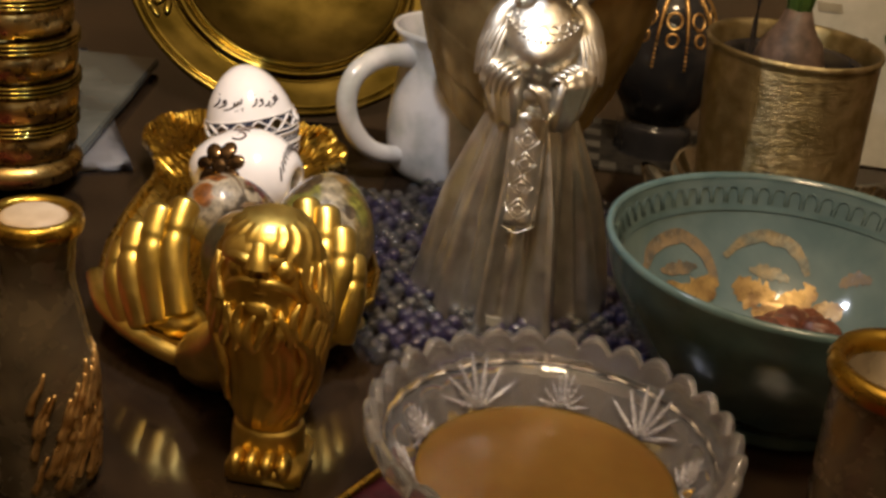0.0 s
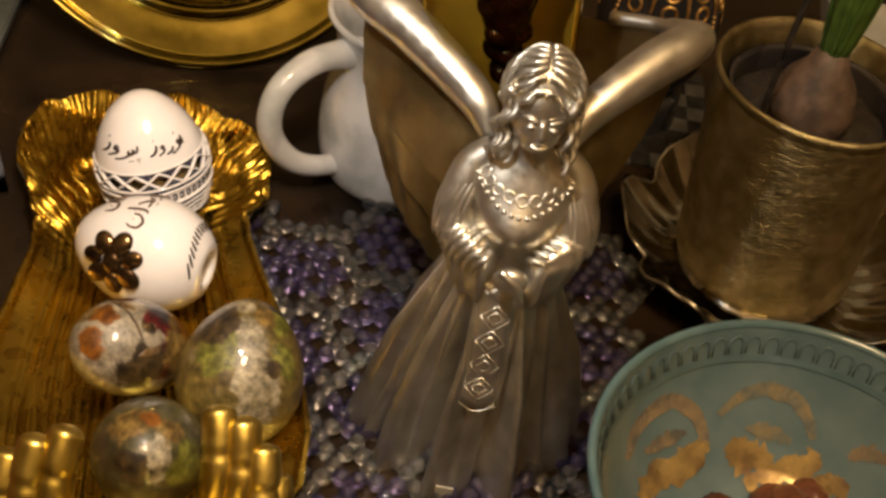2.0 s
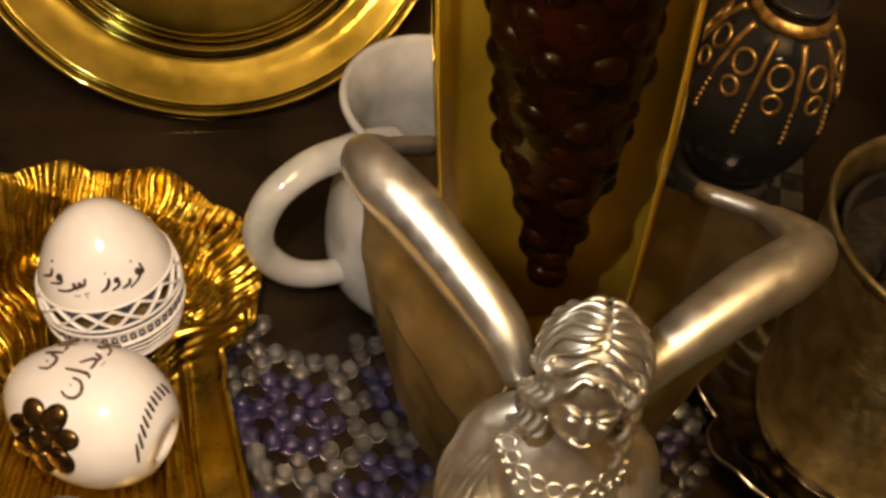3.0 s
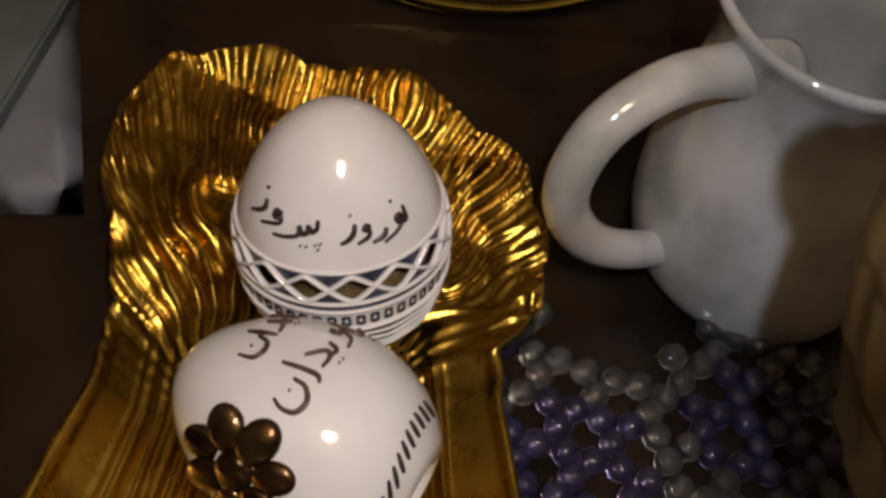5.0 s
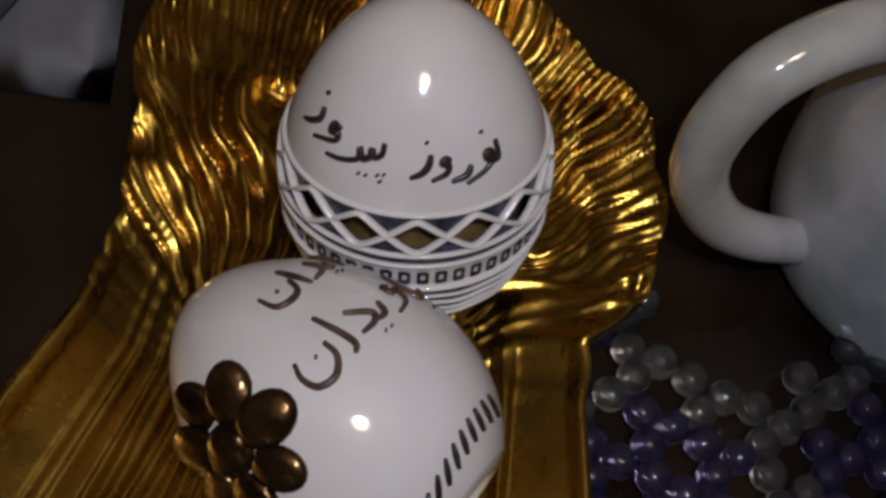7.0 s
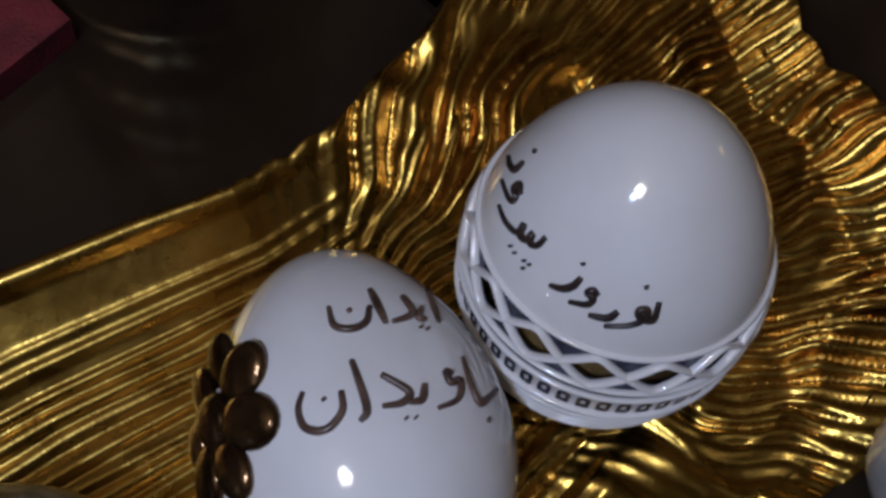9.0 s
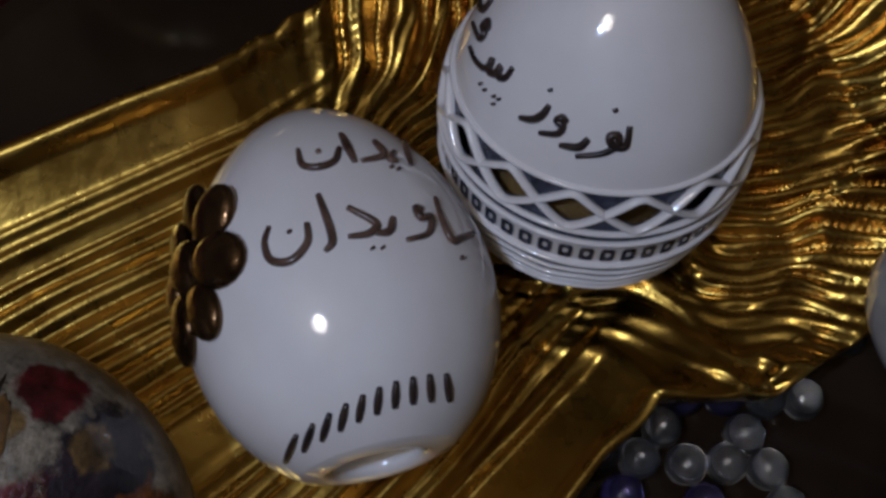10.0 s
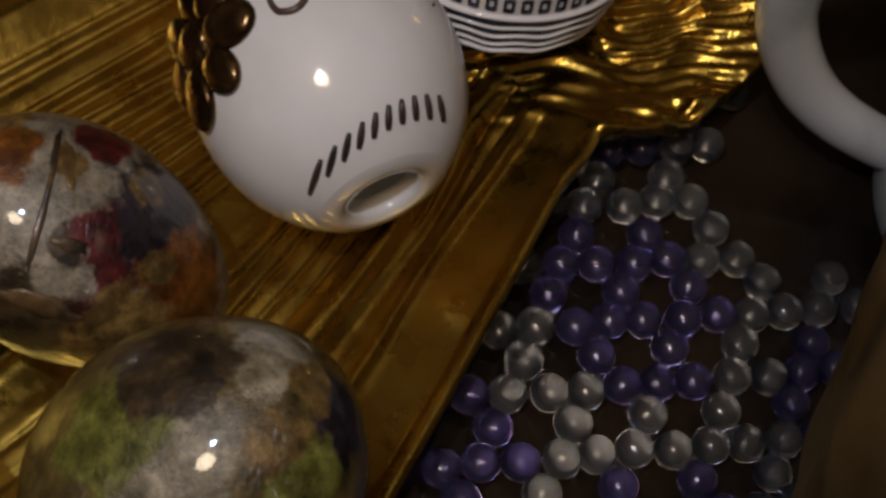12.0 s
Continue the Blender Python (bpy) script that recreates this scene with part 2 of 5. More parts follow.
GREEN_PATCH = collage("green_brown_paper", (.09, .058, .013), (.22, .155, .042), [
    ((1.03, .46, .57), .12, *LIME), ((1.049, .702, .6), .06, *PALE), ((1.09, .66, .61), .04, *PALE), ((1.124, .547, .614), .06, *PALE), ((1.15, .47, .585), .065, *PALE),
    ((1.2, .38, .51), .1, *PALE), ((1.23, .31, .42), .1, *PALE), ((1.16, .74, .56), .05, *VIOLET), ((1.2, .72, .54), .05, *VIOLET), ((1.241, .642, .566), .06, *LIME),
    ((1.28, .5, .5), .07, *LIME), ((1.25, .44, .51), .04, *UMBER), ((.98, .56, .57), .1, *UMBER), ((1.17, .63, .6), .05, *OCHRE), ((1.13, .72, .59), .04, *OCHRE)])
DARK_PATCH = collage("dark_green_paper", (.035, .03, .014), (.12, .10, .04), [
    ((.93, -.19, .61), .085, *PALE), ((.94, -.12, .64), .05, *PALE), ((.956, -.05, .645), .06, *OCHRE), ((1.02, -.12, .52), .09, *LIME), ((.98, -.26, .52), .05, *PALE),
    ((.84, -.22, .58), .07, *UMBER), ((.8, -.05, .64), .08, *OCHRE), ((.87, -.02, .66), .04, *ORANGE)])

# ---- mesh helpers ----
def thing(name, base=(0, 0, 0), label="", category="", group="", kind=""):
    ob = new(name)
    ob.empty_display_size = 0.01
    ob.location = Vector(base) * U
    return tagged(ob, label, category, group, kind)


def part(name, bm, mat, parent=None, label="", smooth=True):
    """Links a bmesh, given in world decimetres, as one mesh object under a thing or part."""
    mesh = bpy.data.meshes.new(name)
    base = Vector((0, 0, 0))
    p = parent
    while p is not None:
        base += p.location
        p = p.parent
    for v in bm.verts:
        v.co = v.co * U - base
    if smooth:
        for f in bm.faces:
            f.smooth = True
    bm.to_mesh(mesh)
    bm.free()
    mesh.materials.append(mat)
    ob = new(name, mesh)
    ob.parent = parent
    return tagged(ob, label)


def lathe(profile, centre=(0, 0, 0), seg=64, m=None, bump=None, closed=False):
    """A turned form: profile rows of (radius, height). bump(angle, i) scales the radius."""
    bm = bmesh.new()
    c = Vector(centre)
    rings = []
    for i, (r, z) in enumerate(profile):
        ring = []
        if r < 1e-6:
            v = Vector((0, 0, z))
            ring = [bm.verts.new((m @ v if m else v) + c)]
        else:
            for k in range(seg):
                a = 2 * math.pi * k / seg
                s = r * (bump(a, i) if bump else 1)
                v = Vector((s * math.cos(a), s * math.sin(a), z))
                ring.append(bm.verts.new((m @ v if m else v) + c))
        rings.append(ring)
    pairs = list(zip(rings, rings[1:]))
    if closed:
        pairs.append((rings[-1], rings[0]))
    for a, b in pairs:
        n = max(len(a), len(b))
        for k in range(n):
            j = (k + 1) % n
            vs = [a[k % len(a)], a[j % len(a)], b[j % len(b)], b[k % len(b)]]
            vs = [v for i, v in enumerate(vs) if v not in vs[:i]]
            if len(vs) > 2:
                bm.faces.new(vs)
    bmesh.ops.recalc_face_normals(bm, faces=bm.faces)
    return bm


def loft(rings, cap=True, ring_closed=True):
    """Skins rings of points, all of one count."""
    bm = bmesh.new()
    vs = [[bm.verts.new(p) for p in ring] for ring in rings]
    n = len(vs[0])
    for a, b in zip(vs, vs[1:]):
        for k in range(n if ring_closed else n - 1):
            j = (k + 1) % n
            bm.faces.new((a[k], a[j], b[j], b[k]))
    if cap and ring_closed:
        bm.faces.new(vs[0][::-1])
        bm.faces.new(vs[-1])
    bmesh.ops.recalc_face_normals(bm, faces=bm.faces)
    return bm


def spline(points, n):
    """A smooth line of n points through the given ones (Catmull-Rom)."""
    p = [Vector(v) for v in points]
    p = [p[0] * 2 - p[1]] + p + [p[-1] * 2 - p[-2]]
    out = []
    for i in range(n):
        s = i / (n - 1) * (len(p) - 3)
        k = min(int(s), len(p) - 4)
        t = s - k
        a, b, c, d = p[k:k + 4]
        out.append(0.5 * (2 * b + (c - a) * t + (2 * a - 5 * b + 4 * c - d) * t * t + (3 * b - a - 3 * c + d) * t ** 3))
    return out


def tube(points, radius, seg=10, n=None, flat=1.0, up=(0, 0, 1), cap=True):
    """A round bar along a line; radius a number or a function of 0..1; flat squeezes it along up."""
    line = spline(points, n) if n else [Vector(v) for v in points]
    rings = []
    for i, p in enumerate(line):
        t = (line[min(i + 1, len(line) - 1)] - line[max(i - 1, 0)]).normalized()
        side = t.cross(Vector(up))
        if side.length < 1e-4:
            side = t.cross(Vector((0.3, 1, 0.2)))
        side.normalize()
        top = side.cross(t)
        r = radius(i / (len(line) - 1)) if callable(radius) else radius
        rings.append([p + side * r * math.cos(a) + top * r * flat * math.sin(a)
                      for a in (2 * math.pi * k / seg for k in range(seg))])
    return loft(rings, cap)


def merge(*bms):
    """Joins bmeshes into the first."""
    first = bms[0]
    for other in bms[1:]:
        mesh = bpy.data.meshes.new("tmp")
        other.to_mesh(mesh)
        other.free()
        first.from_mesh(mesh)
        bpy.data.meshes.remove(mesh)
    return first


def egg_form(centre, width, length, m, seg=48, rings=32, point=0.18):
    """An egg with its long axis along local z, blunt end down."""
    rows = []
    for i in range(rings + 1):
        a = math.pi * i / rings
        z = -math.cos(a)
        r = math.sin(a) * (1 - point * z * 0.6 - 0.06 * z * z)
        rows.append((max(0.0, r) * width / 2 if 0 < i < rings else 0.0, z * length / 2))
    return lathe(rows, centre, seg, m)



def slab(x0, x1, y0, y1, z0, z1, bevel=0.0):
    bm = bmesh.new()
    bmesh.ops.create_cube(bm, size=1)
    for v in bm.verts:
        v.co = Vector(((x0 + x1) / 2 + v.co.x * (x1 - x0), (y0 + y1) / 2 + v.co.y * (y1 - y0), (z0 + z1) / 2 + v.co.z * (z1 - z0)))
    if bevel:
        bmesh.ops.bevel(bm, geom=bm.edges[:], offset=bevel, segments=2, affect="EDGES")
    return bm


def ball(centre, rx, ry=None, rz=None, m=None, seg=16, rings=10):
    """An ellipsoid."""
    bm = bmesh.new()
    bmesh.ops.create_uvsphere(bm, u_segments=seg, v_segments=rings, radius=1)
    for v in bm.verts:
        p = Vector((v.co.x * rx, v.co.y * (ry or rx), v.co.z * (rz or rx)))
        v.co = (m @ p if m else p) + Vector(centre)
    return bm


def turned_to(axis):
    """The turn that lays local z along axis."""
    return Vector(axis).to_track_quat("Z", "Y").to_matrix()


def march(eye, way, inside, far=6.0):
    """The first place along a ray at which inside() turns true."""
    step, d = 0.01, 0.0
    while d < far:
        d += step
        if inside(eye + way * d):
            lo, hi = d - step, d
            for _ in range(20):
                mid = (lo + hi) / 2
                lo, hi = (lo, mid) if inside(eye + way * mid) else (mid, hi)
            return eye + way * hi
    return None


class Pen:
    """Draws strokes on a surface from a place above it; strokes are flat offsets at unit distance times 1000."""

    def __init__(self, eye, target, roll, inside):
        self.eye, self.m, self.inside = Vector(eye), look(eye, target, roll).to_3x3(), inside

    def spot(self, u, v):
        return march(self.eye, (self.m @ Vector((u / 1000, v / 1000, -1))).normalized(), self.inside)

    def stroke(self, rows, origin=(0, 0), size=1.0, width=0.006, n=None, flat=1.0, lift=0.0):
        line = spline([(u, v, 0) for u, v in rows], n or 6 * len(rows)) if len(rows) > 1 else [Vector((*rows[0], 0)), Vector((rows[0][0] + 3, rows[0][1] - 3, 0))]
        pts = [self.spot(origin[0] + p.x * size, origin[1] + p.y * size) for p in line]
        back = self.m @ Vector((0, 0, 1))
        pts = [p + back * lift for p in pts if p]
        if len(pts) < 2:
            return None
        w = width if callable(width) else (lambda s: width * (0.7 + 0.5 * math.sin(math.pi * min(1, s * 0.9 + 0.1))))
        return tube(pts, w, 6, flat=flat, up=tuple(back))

    def ribbon(self, rows, half, size=1.0, n=60, cross=6, lift=0.005, ragged=0.0, seed=0):
        """A painted band laid on the surface; half is its half width, a function of 0..1."""
        line = spline([(u, v, 0) for u, v in rows], n)
        back = self.m @ Vector((0, 0, 1))
        grid = []
        for i, p in enumerate(line):
            t = (line[min(i + 1, n - 1)] - line[max(i - 1, 0)]).normalized()
            side = Vector((-t.y, t.x, 0))
            row = []
            for j in range(cross + 1):
                f = -1 + 2 * j / cross
                w = half(i / (n - 1)) * (1 + ragged * noise.noise(Vector((i * .16, 9 * (f > 0) + seed, 2.2))))
                q = (p + side * f * w) * size
                hit = self.spot(q.x, q.y)
                row.append(hit + back * lift if hit else None)
            grid.append(row)
        bm = bmesh.new()
        vs = [[bm.verts.new(p) if p else None for p in row] for row in grid]
        for a, b in zip(vs, vs[1:]):
            for j in range(cross):
                q = [a[j], a[j + 1], b[j + 1], b[j]]
                if all(q):
                    bm.faces.new(q)
        return bm

    def draw(self, strokes, **more):
        made = [b for b in (self.stroke(s, **more) for s in strokes) if b]
        return merge(*made)

# ---- room and table ----
def room():
    x0, x1, y0, y1, z0, z1 = -22, 24, -24, 30, -7.5, 18.5
    for name, box, mat, word in (("floor", (x0, x1, y0, y1, z0 - 1, z0), DARK, "dark wooden floor of the room"),
                                 ("ceiling", (x0, x1, y0, y1, z1, z1 + 1), CEIL, "plain pale ceiling of the room"),
                                 ("wall_north", (x0, x1, y1, y1 + 1, z0, z1), WALL, "plain warm beige painted wall"),
                                 ("wall_south", (x0, x1, y0 - 1, y0, z0, z1), WALL, "plain warm beige painted wall"),
                                 ("wall_east", (x1, x1 + 1, y0, y1, z0, z1), WALL, "plain warm beige painted wall"),
                                 ("wall_west", (x0 - 1, x0, y0, y1, z0, z1), WALL, "plain warm beige painted wall")):
        tagged(part(name, slab(*box), mat, smooth=False), word, name.split("_")[0], kind="structure")


room()
table = thing("table", (1, 2, -7.5), "dark polished wooden table crowded with ornaments", "table")
part("tabletop", slab(-9, 11, -5.6, 9.5, -0.35, 0, 0.04), DARK, table, smooth=False)
for lx, ly in ((-8.4, -5), (10.4, -5), (-8.4, 8.9), (10.4, 8.9)):
    part("leg", lathe([(0, -7.5), (0.3, -7.5), (0.35, -6), (0.5, -1.2), (0.55, -0.36), (0, -0.36)], (lx, ly, 0), 20), DARK, table)

# pale sheet on the table behind the dish
sheet = thing("place_mat", (-1.5, 2.6, 0), "pale grey plastic place mat lying on the table", "mat")
bm = bmesh.new()
n = 14
grid = []
A, Bv, Cv = Vector((-.35, 1.735, .006)), Vector((-.37, .7, 0)), Vector((-.9, -.45, 0))
for i in range(n + 1):
    grid.append([bm.verts.new(A + Bv * (i / n * 3.2) + Cv * (k / n * 1.6) + Vector((0, 0, 0.005 * noise.noise(Vector((i * .6, k * .6, 2))) + 0.01))) for k in range(n + 1)])
for i in range(n):
    for k in range(n):
        bm.faces.new((grid[i][k], grid[i + 1][k], grid[i + 1][k + 1], grid[i][k + 1]))
bmesh.ops.solidify(bm, geom=bm.faces[:], thickness=0.008)
part("sheet", bm, PAPER, sheet)

# dark glass plate whose edge runs beside the dish
def turned_slab():
    """The pane, turned a little against the table's edge."""
    b = slab(-2.2, 0, -.75, 1.6, .03, .1, .012)
    for v in b.verts:
        v.co = Matrix.Rotation(radians(5), 3, "Z") @ v.co + Vector((-.72, 2.12, 0))
    return b


plate = thing("glass_plate", (-1.6, 2.3, 0.02), "dark greenish plate glass lying flat on the table", "glass")
part("pane", turned_slab(), PLATE, plate, smooth=False)

# ---- gilt figural dish ----
def dish_rim(t):
    """Left rim, right rim and floor height at the stretch t = 0 (front) to 1 (fan)."""
    left = [(.70, -.62, .22), (.34, -.42, .22), (.12, -.1, .22), (.02, .3, .22), (-.02, .65, .23), (-.025, .95, .25), (-.02, 1.13, .26),
            (-.06, 1.32, .25), (-.15, 1.52, .24), (-.29, 1.74, .23), (-.37, 2.0, .22), (-.31, 2.25, .22), (-.06, 2.4, .23)]
    right = [(1.1, -.5, .22), (1.32, -.25, .22), (1.46, .1, .22), (1.44, .4, .22), (1.34, .72, .22), (1.2, 1.0, .22), (1.06, 1.27, .22),
             (.95, 1.48, .24), (.90, 1.62, .26), (.96, 1.82, .22), (.945, 2.02, .21), (.80, 2.31, .22), (.5, 2.445, .21)]
    floor = [.2, .1, .07, .05, .045, .045, .05, .07, .1, .12, .12, .13, .235]
    s = t * (len(left) - 1)
    k = min(int(s), len(left) - 2)
    f = s - k
    f = f * f * (3 - 2 * f) * 0.35 + f * 0.65
    return Vector(left[k]).lerp(Vector(left[k + 1]), f), Vector(right[k]).lerp(Vector(right[k + 1]), f), floor[k] + (floor[k + 1] - floor[k]) * f


def crest(a):
    """A rounded ridge with a sharp valley, repeated."""
    return 2 * abs(math.sin(a)) ** .8 - 1


def dish_point(t, s):
    """The upper surface at t along and s = -1 to 1 across, with its modelled relief."""
    a, b, floor = dish_rim(t)
    mid, half = (a + b) / 2, (b - a) / 2
    p = mid + half * s
    rim = mid.z + half.z * s
    c = abs(s) ** 2.6
    z = floor + (rim - floor) * c
    fan = max(0.0, min(1.0, (t - 0.50 - .09 * max(0.0, min(1.0, s * 2))) / 0.12))
    wave = noise.noise(Vector((p.x * 3.2, p.y * 1.4, 3.3)))
    fine = noise.noise(Vector((s * 16, t * 7, 6.1)))
    flute = 0.0
    if s < 0:
        # sharp straight reeds between the egg and the smooth wall
        band = max(0.0, min(1.0, (-s - .08) / .1, (.70 + s) / .03))
        flute = (crest(s * 50 + 1.1 * wave + 1.2 * fine) * 0.0105 + crest(s * 23 + wave) * .005) * band
        flute += .012 * math.exp(-((s + .745) / .018) ** 2) + .008 * math.exp(-((s + .80) / .012) ** 2)
    else:
        # one broad fold, fine drawn grooves beside it and a plain hollow under the rim
        at = .50 + .05 * wave - .10 * (t - .35)
        flute = 0.05 * math.exp(-((s - at) / .06) ** 2) + .03 * math.exp(-((s - at - .2 - .05 * fine) / .03) ** 2)
        flute += crest(s * 44 + 2.0 * fine + wave) * .012 * max(0.0, min(1.0, s / .1, (.66 - s) / .1)) * max(0.2, min(1.0, .8 + 2 * wave))
    dx, dy = p.x - 0.33, p.y - 1.2
    ang, rad = math.atan2(dx, dy), math.hypot(dx, dy)
    w1 = noise.noise(Vector((p.x * 3.6, p.y * 3.6, 8.1)))
    w2 = noise.noise(Vector((p.x * 9, p.y * 9, 1.7)))
    w3 = noise.noise(Vector((p.x * 5, p.y * 5, 4.4)))
    # long locks rise from the neck, break up and end in fine hooked ones along the rim
    long_lock = crest(ang * 23 + 3.4 * w1 + 1.5 * w2)
    rim_lock = crest(ang * 78 + 3.2 * w1 + 1.3 * w2 + 1.1 * math.sin(rad * 9 + 4 * w1))
    curl = 1 - 3.2 * abs(noise.noise(Vector((ang * 7.5 + 1.5 * w1, rad * 5.2 + 1.2 * w3, 5.5))))
    small = 1 - 3 * abs(noise.noise(Vector((ang * 15 + 2 * w1, rad * 9 + w3, 2.5))))
    out = max(0.0, min(1.0, (rad - .70 - .3 * w1) * 7))
    side = max(0.0, min(1.0, (ang - .38) * 2.6)) * max(0.0, min(1.0, (1.06 - rad + .2 * w1) * 6))
    locks = (1 - out) * (long_lock * .03 + crest(ang * 52 + 4 * w1 + 3 * w2) * .006) + out * (rim_lock * .026 * max(.45, .9 + 1.0 * w2) + long_lock * .010 + curl * .008)
    locks = locks * max(.35, min(1.15, .85 + 1.1 * w3)) + w1 * .012
    feather = locks * (1 - side) + (curl * .016 + small * .009 + w2 * .012) * side
    feather *= min(1.0, max(0.0, rad - 0.12) * 2.6)
    feather *= 0.45 + 0.55 * max(0.0, min(1.0, (1 - abs(s)) / 0.03, (1 - t) / 0.018))
    z += flute * (1 - fan) + feather * fan
    if t > 0.8:
        # lobes of the far edge
        lobe = float(np.interp(p.x, [-.08, 0, .1, .165, .215, .29, .36, .42, .5], [0, -.005, -.02, -.045, .02, .062, .06, .035, 0]))
        p = p + Vector((0, lobe * min(1.0, (t - .8) / .2), 0))
    if t > 0.7:
        p -= Vector((dx, dy, 0)).normalized() * feather * 0.5 * min(1.0, (t - 0.7) / 0.12)
    if fan > 0 and abs(s) > 0.9 or t > 0.95:
        lip = (abs(math.sin(ang * 13.5 + 1.7 * w1)) - .5) * 0.022
        p += Vector((dx, dy, 0)).normalized() * lip * fan
        z += lip * 0.6 * fan
    if abs(s) > 0.93 and fan < 1:
        z += 0.02 * math.sin((abs(s) - 0.93) / 0.07 * math.pi) * (1 - fan)
    return Vector((p.x, p.y, z))


def dish_tray():
    nu, nv = 230, 340
    top = [[dish_point(j / nv, -1 + 2 * i / nu) for i in range(nu + 1)] for j in range(nv + 1)]
    bm = bmesh.new()
    up = [[bm.verts.new(p) for p in row] for row in top]
    low = [[bm.verts.new(Vector((p.x, p.y, max(0.0, p.z - 0.05)))) for p in row[::5]] for row in top[::5]]
    for a, b in zip(up, up[1:]):
        for i in range(nu):
            bm.faces.new((a[i], a[i + 1], b[i + 1], b[i]))
    for a, b in zip(low, low[1:]):
        for i in range(len(a) - 1):
            bm.faces.new((a[i], b[i], b[i + 1], a[i + 1]))
    m = len(low) - 1
    for j in range(m):
        for side, edge in ((0, 0), (-1, nu)):
            bm.faces.new([low[j][side], low[j + 1][side]] + [up[j * 5 + k][edge] for k in range(5, -1, -1)])
    for row, ur in ((low[0], up[0]), (low[-1], up[-1])):
        for i in range(len(row) - 1):
            bm.faces.new([row[i], row[i + 1]] + [ur[i * 5 + k] for k in range(5, -1, -1)])
    bmesh.ops.recalc_face_normals(bm, faces=bm.faces)
    return bm


def finger(root, knuckle, tip, r):
    root, knuckle, tip = Vector(root), Vector(knuckle), Vector(tip)
    mid = (knuckle + tip) / 2 + (knuckle - root).normalized() * 0.03

    def width(s):
        joint = 0.10 * math.exp(-((s - 0.52) / 0.035) ** 2)
        return r * (1.0 - 0.10 * s - joint) * (1.0 if s < 0.88 else max(0.3, math.sqrt(max(0.0, 1 - ((s - 0.88) / 0.125) ** 2))))
    return tube([root, knuckle, mid, tip], width, 14, n=40)


def dish_figure():
    """The bearded figure at the front with raised arms; one plain modelled form."""
    bits = []
    # column of the body and beard, seen from the front, on its small block
    rows = [(0.0, .15, .13), (.05, .155, .135), (.19, .15, .13), (.23, .13, .12), (.3, .16, .15), (.5, .2, .18), (.7, .225, .2), (.85, .225, .2), (.95, .21, .195), (1.03, .19, .185), (1.09, .155, .16),
            (1.12, .11, .12), (1.135, .06, .07), (1.14, .01, .01)]
    rings = []
    dense = spline([(z, a, b) for z, a, b in rows], 90)
    for q in dense:
        z, a, b = q
        ring = []
        for k in range(120):
            w = 2 * math.pi * k / 120
            front = max(0.0, -math.sin(w))
            x, y = a * math.cos(w), b * math.sin(w)
            k1 = 1.0
            if 0.26 < z < 1.12:
                lock = (1 - 2 * abs(math.sin(w * 9 + 3.2 * noise.noise(Vector((x * 5, z * 5, 4))) + 2.2 * math.sin(z * 9)))) * 0.04 + 0.05 * noise.noise(Vector((w * 4, z * 14, 1)))
                bare = max(0.0, 1 - (math.cos(w) / 0.5) ** 2) * front * (1 if z > .78 else max(.25, 1 - abs(z - .55) / .16))
                k1 += lock * (1 - bare)
            ring.append(Vector((1.19 + x * k1, -1.18 + y * k1, z)))
        rings.append(ring)
    bits.append(loft(rings))
    bits.append(slab(1.05, 1.36, -1.36, -1.06, 0, .1, .02))
    for i in range(4):
        bits.append(ball((1.10 + .064 * i, -1.335, .1), .034, .06, .055))
    # smooth bald brow, nose, cheeks, muzzle
    bits.append(ball((1.17, -1.225, .985), .165, .16, .13, seg=40, rings=24))
    bits.append(tube([(1.07, -1.33, 1.0), (1.12, -1.375, 1.015), (1.17, -1.385, 1.01), (1.22, -1.375, 1.015), (1.27, -1.33, 1.0)], .026, 12, n=30))
    bits.append(tube([(1.19, -1.36, 1.08), (1.19, -1.39, 1.03), (1.19, -1.405, .985)], lambda s: .03 + .026 * s, 12, n=12, flat=.7))
    for sx in (-1, 1):
        bits.append(ball((1.19 + sx * .085, -1.345, .965), .05, .035, .05))
        bits.append(ball((1.19 + sx * .028, -1.385, .965), .022, .02, .018))
        bits.append(tube([(1.19, -1.39, .935), (1.19 + sx * .06, -1.385, .93), (1.19 + sx * .12, -1.345, .89), (1.19 + sx * .15, -1.31, .83)], lambda s: .028 * (1 - .5 * s), 8, n=14))
    bits.append(ball((1.19, -1.37, .88), .035, .02, .014))
    bits.append(ball((1.19, -1.36, .80), .075, .035, .05))
    # waving locks of hair and beard down both sides
    rnd = random.Random(7)
    for i in range(22):
        f = -1 + 2 * i / 21
        w = f * 2.0
        bare = abs(f) < .42
        top = 1.0 - .05 * abs(f) if not bare else .84 - .06 * rnd.random()
        end = .34 + .12 * rnd.random() if not bare else .62 + .04 * rnd.random()
        pts = []
        for j in range(9):
            z = top + (end - top) * j / 8
            a = float(np.interp(z, [.3, .5, .7, .85, .95, 1.03, 1.09, 1.12], [.165, .2, .225, .225, .21, .19, .155, .11])) + .006
            ww = w + .1 * math.sin(z * 24 + i * 1.3)
            pts.append(Vector((1.19 + a * math.sin(ww), -1.18 - a * .92 * math.cos(ww), z)))
        bits.append(tube(pts, lambda s: .004 + .024 * math.sin(math.pi * min(1, .01 + s * .86)) ** .7, 7, n=28))
    for b in bits:
        for v in b.verts:
            v.co.x += .05 - .05 * v.co.z
            v.co.y += .11 + .12 * v.co.z
            v.co.z *= .955
    late = []
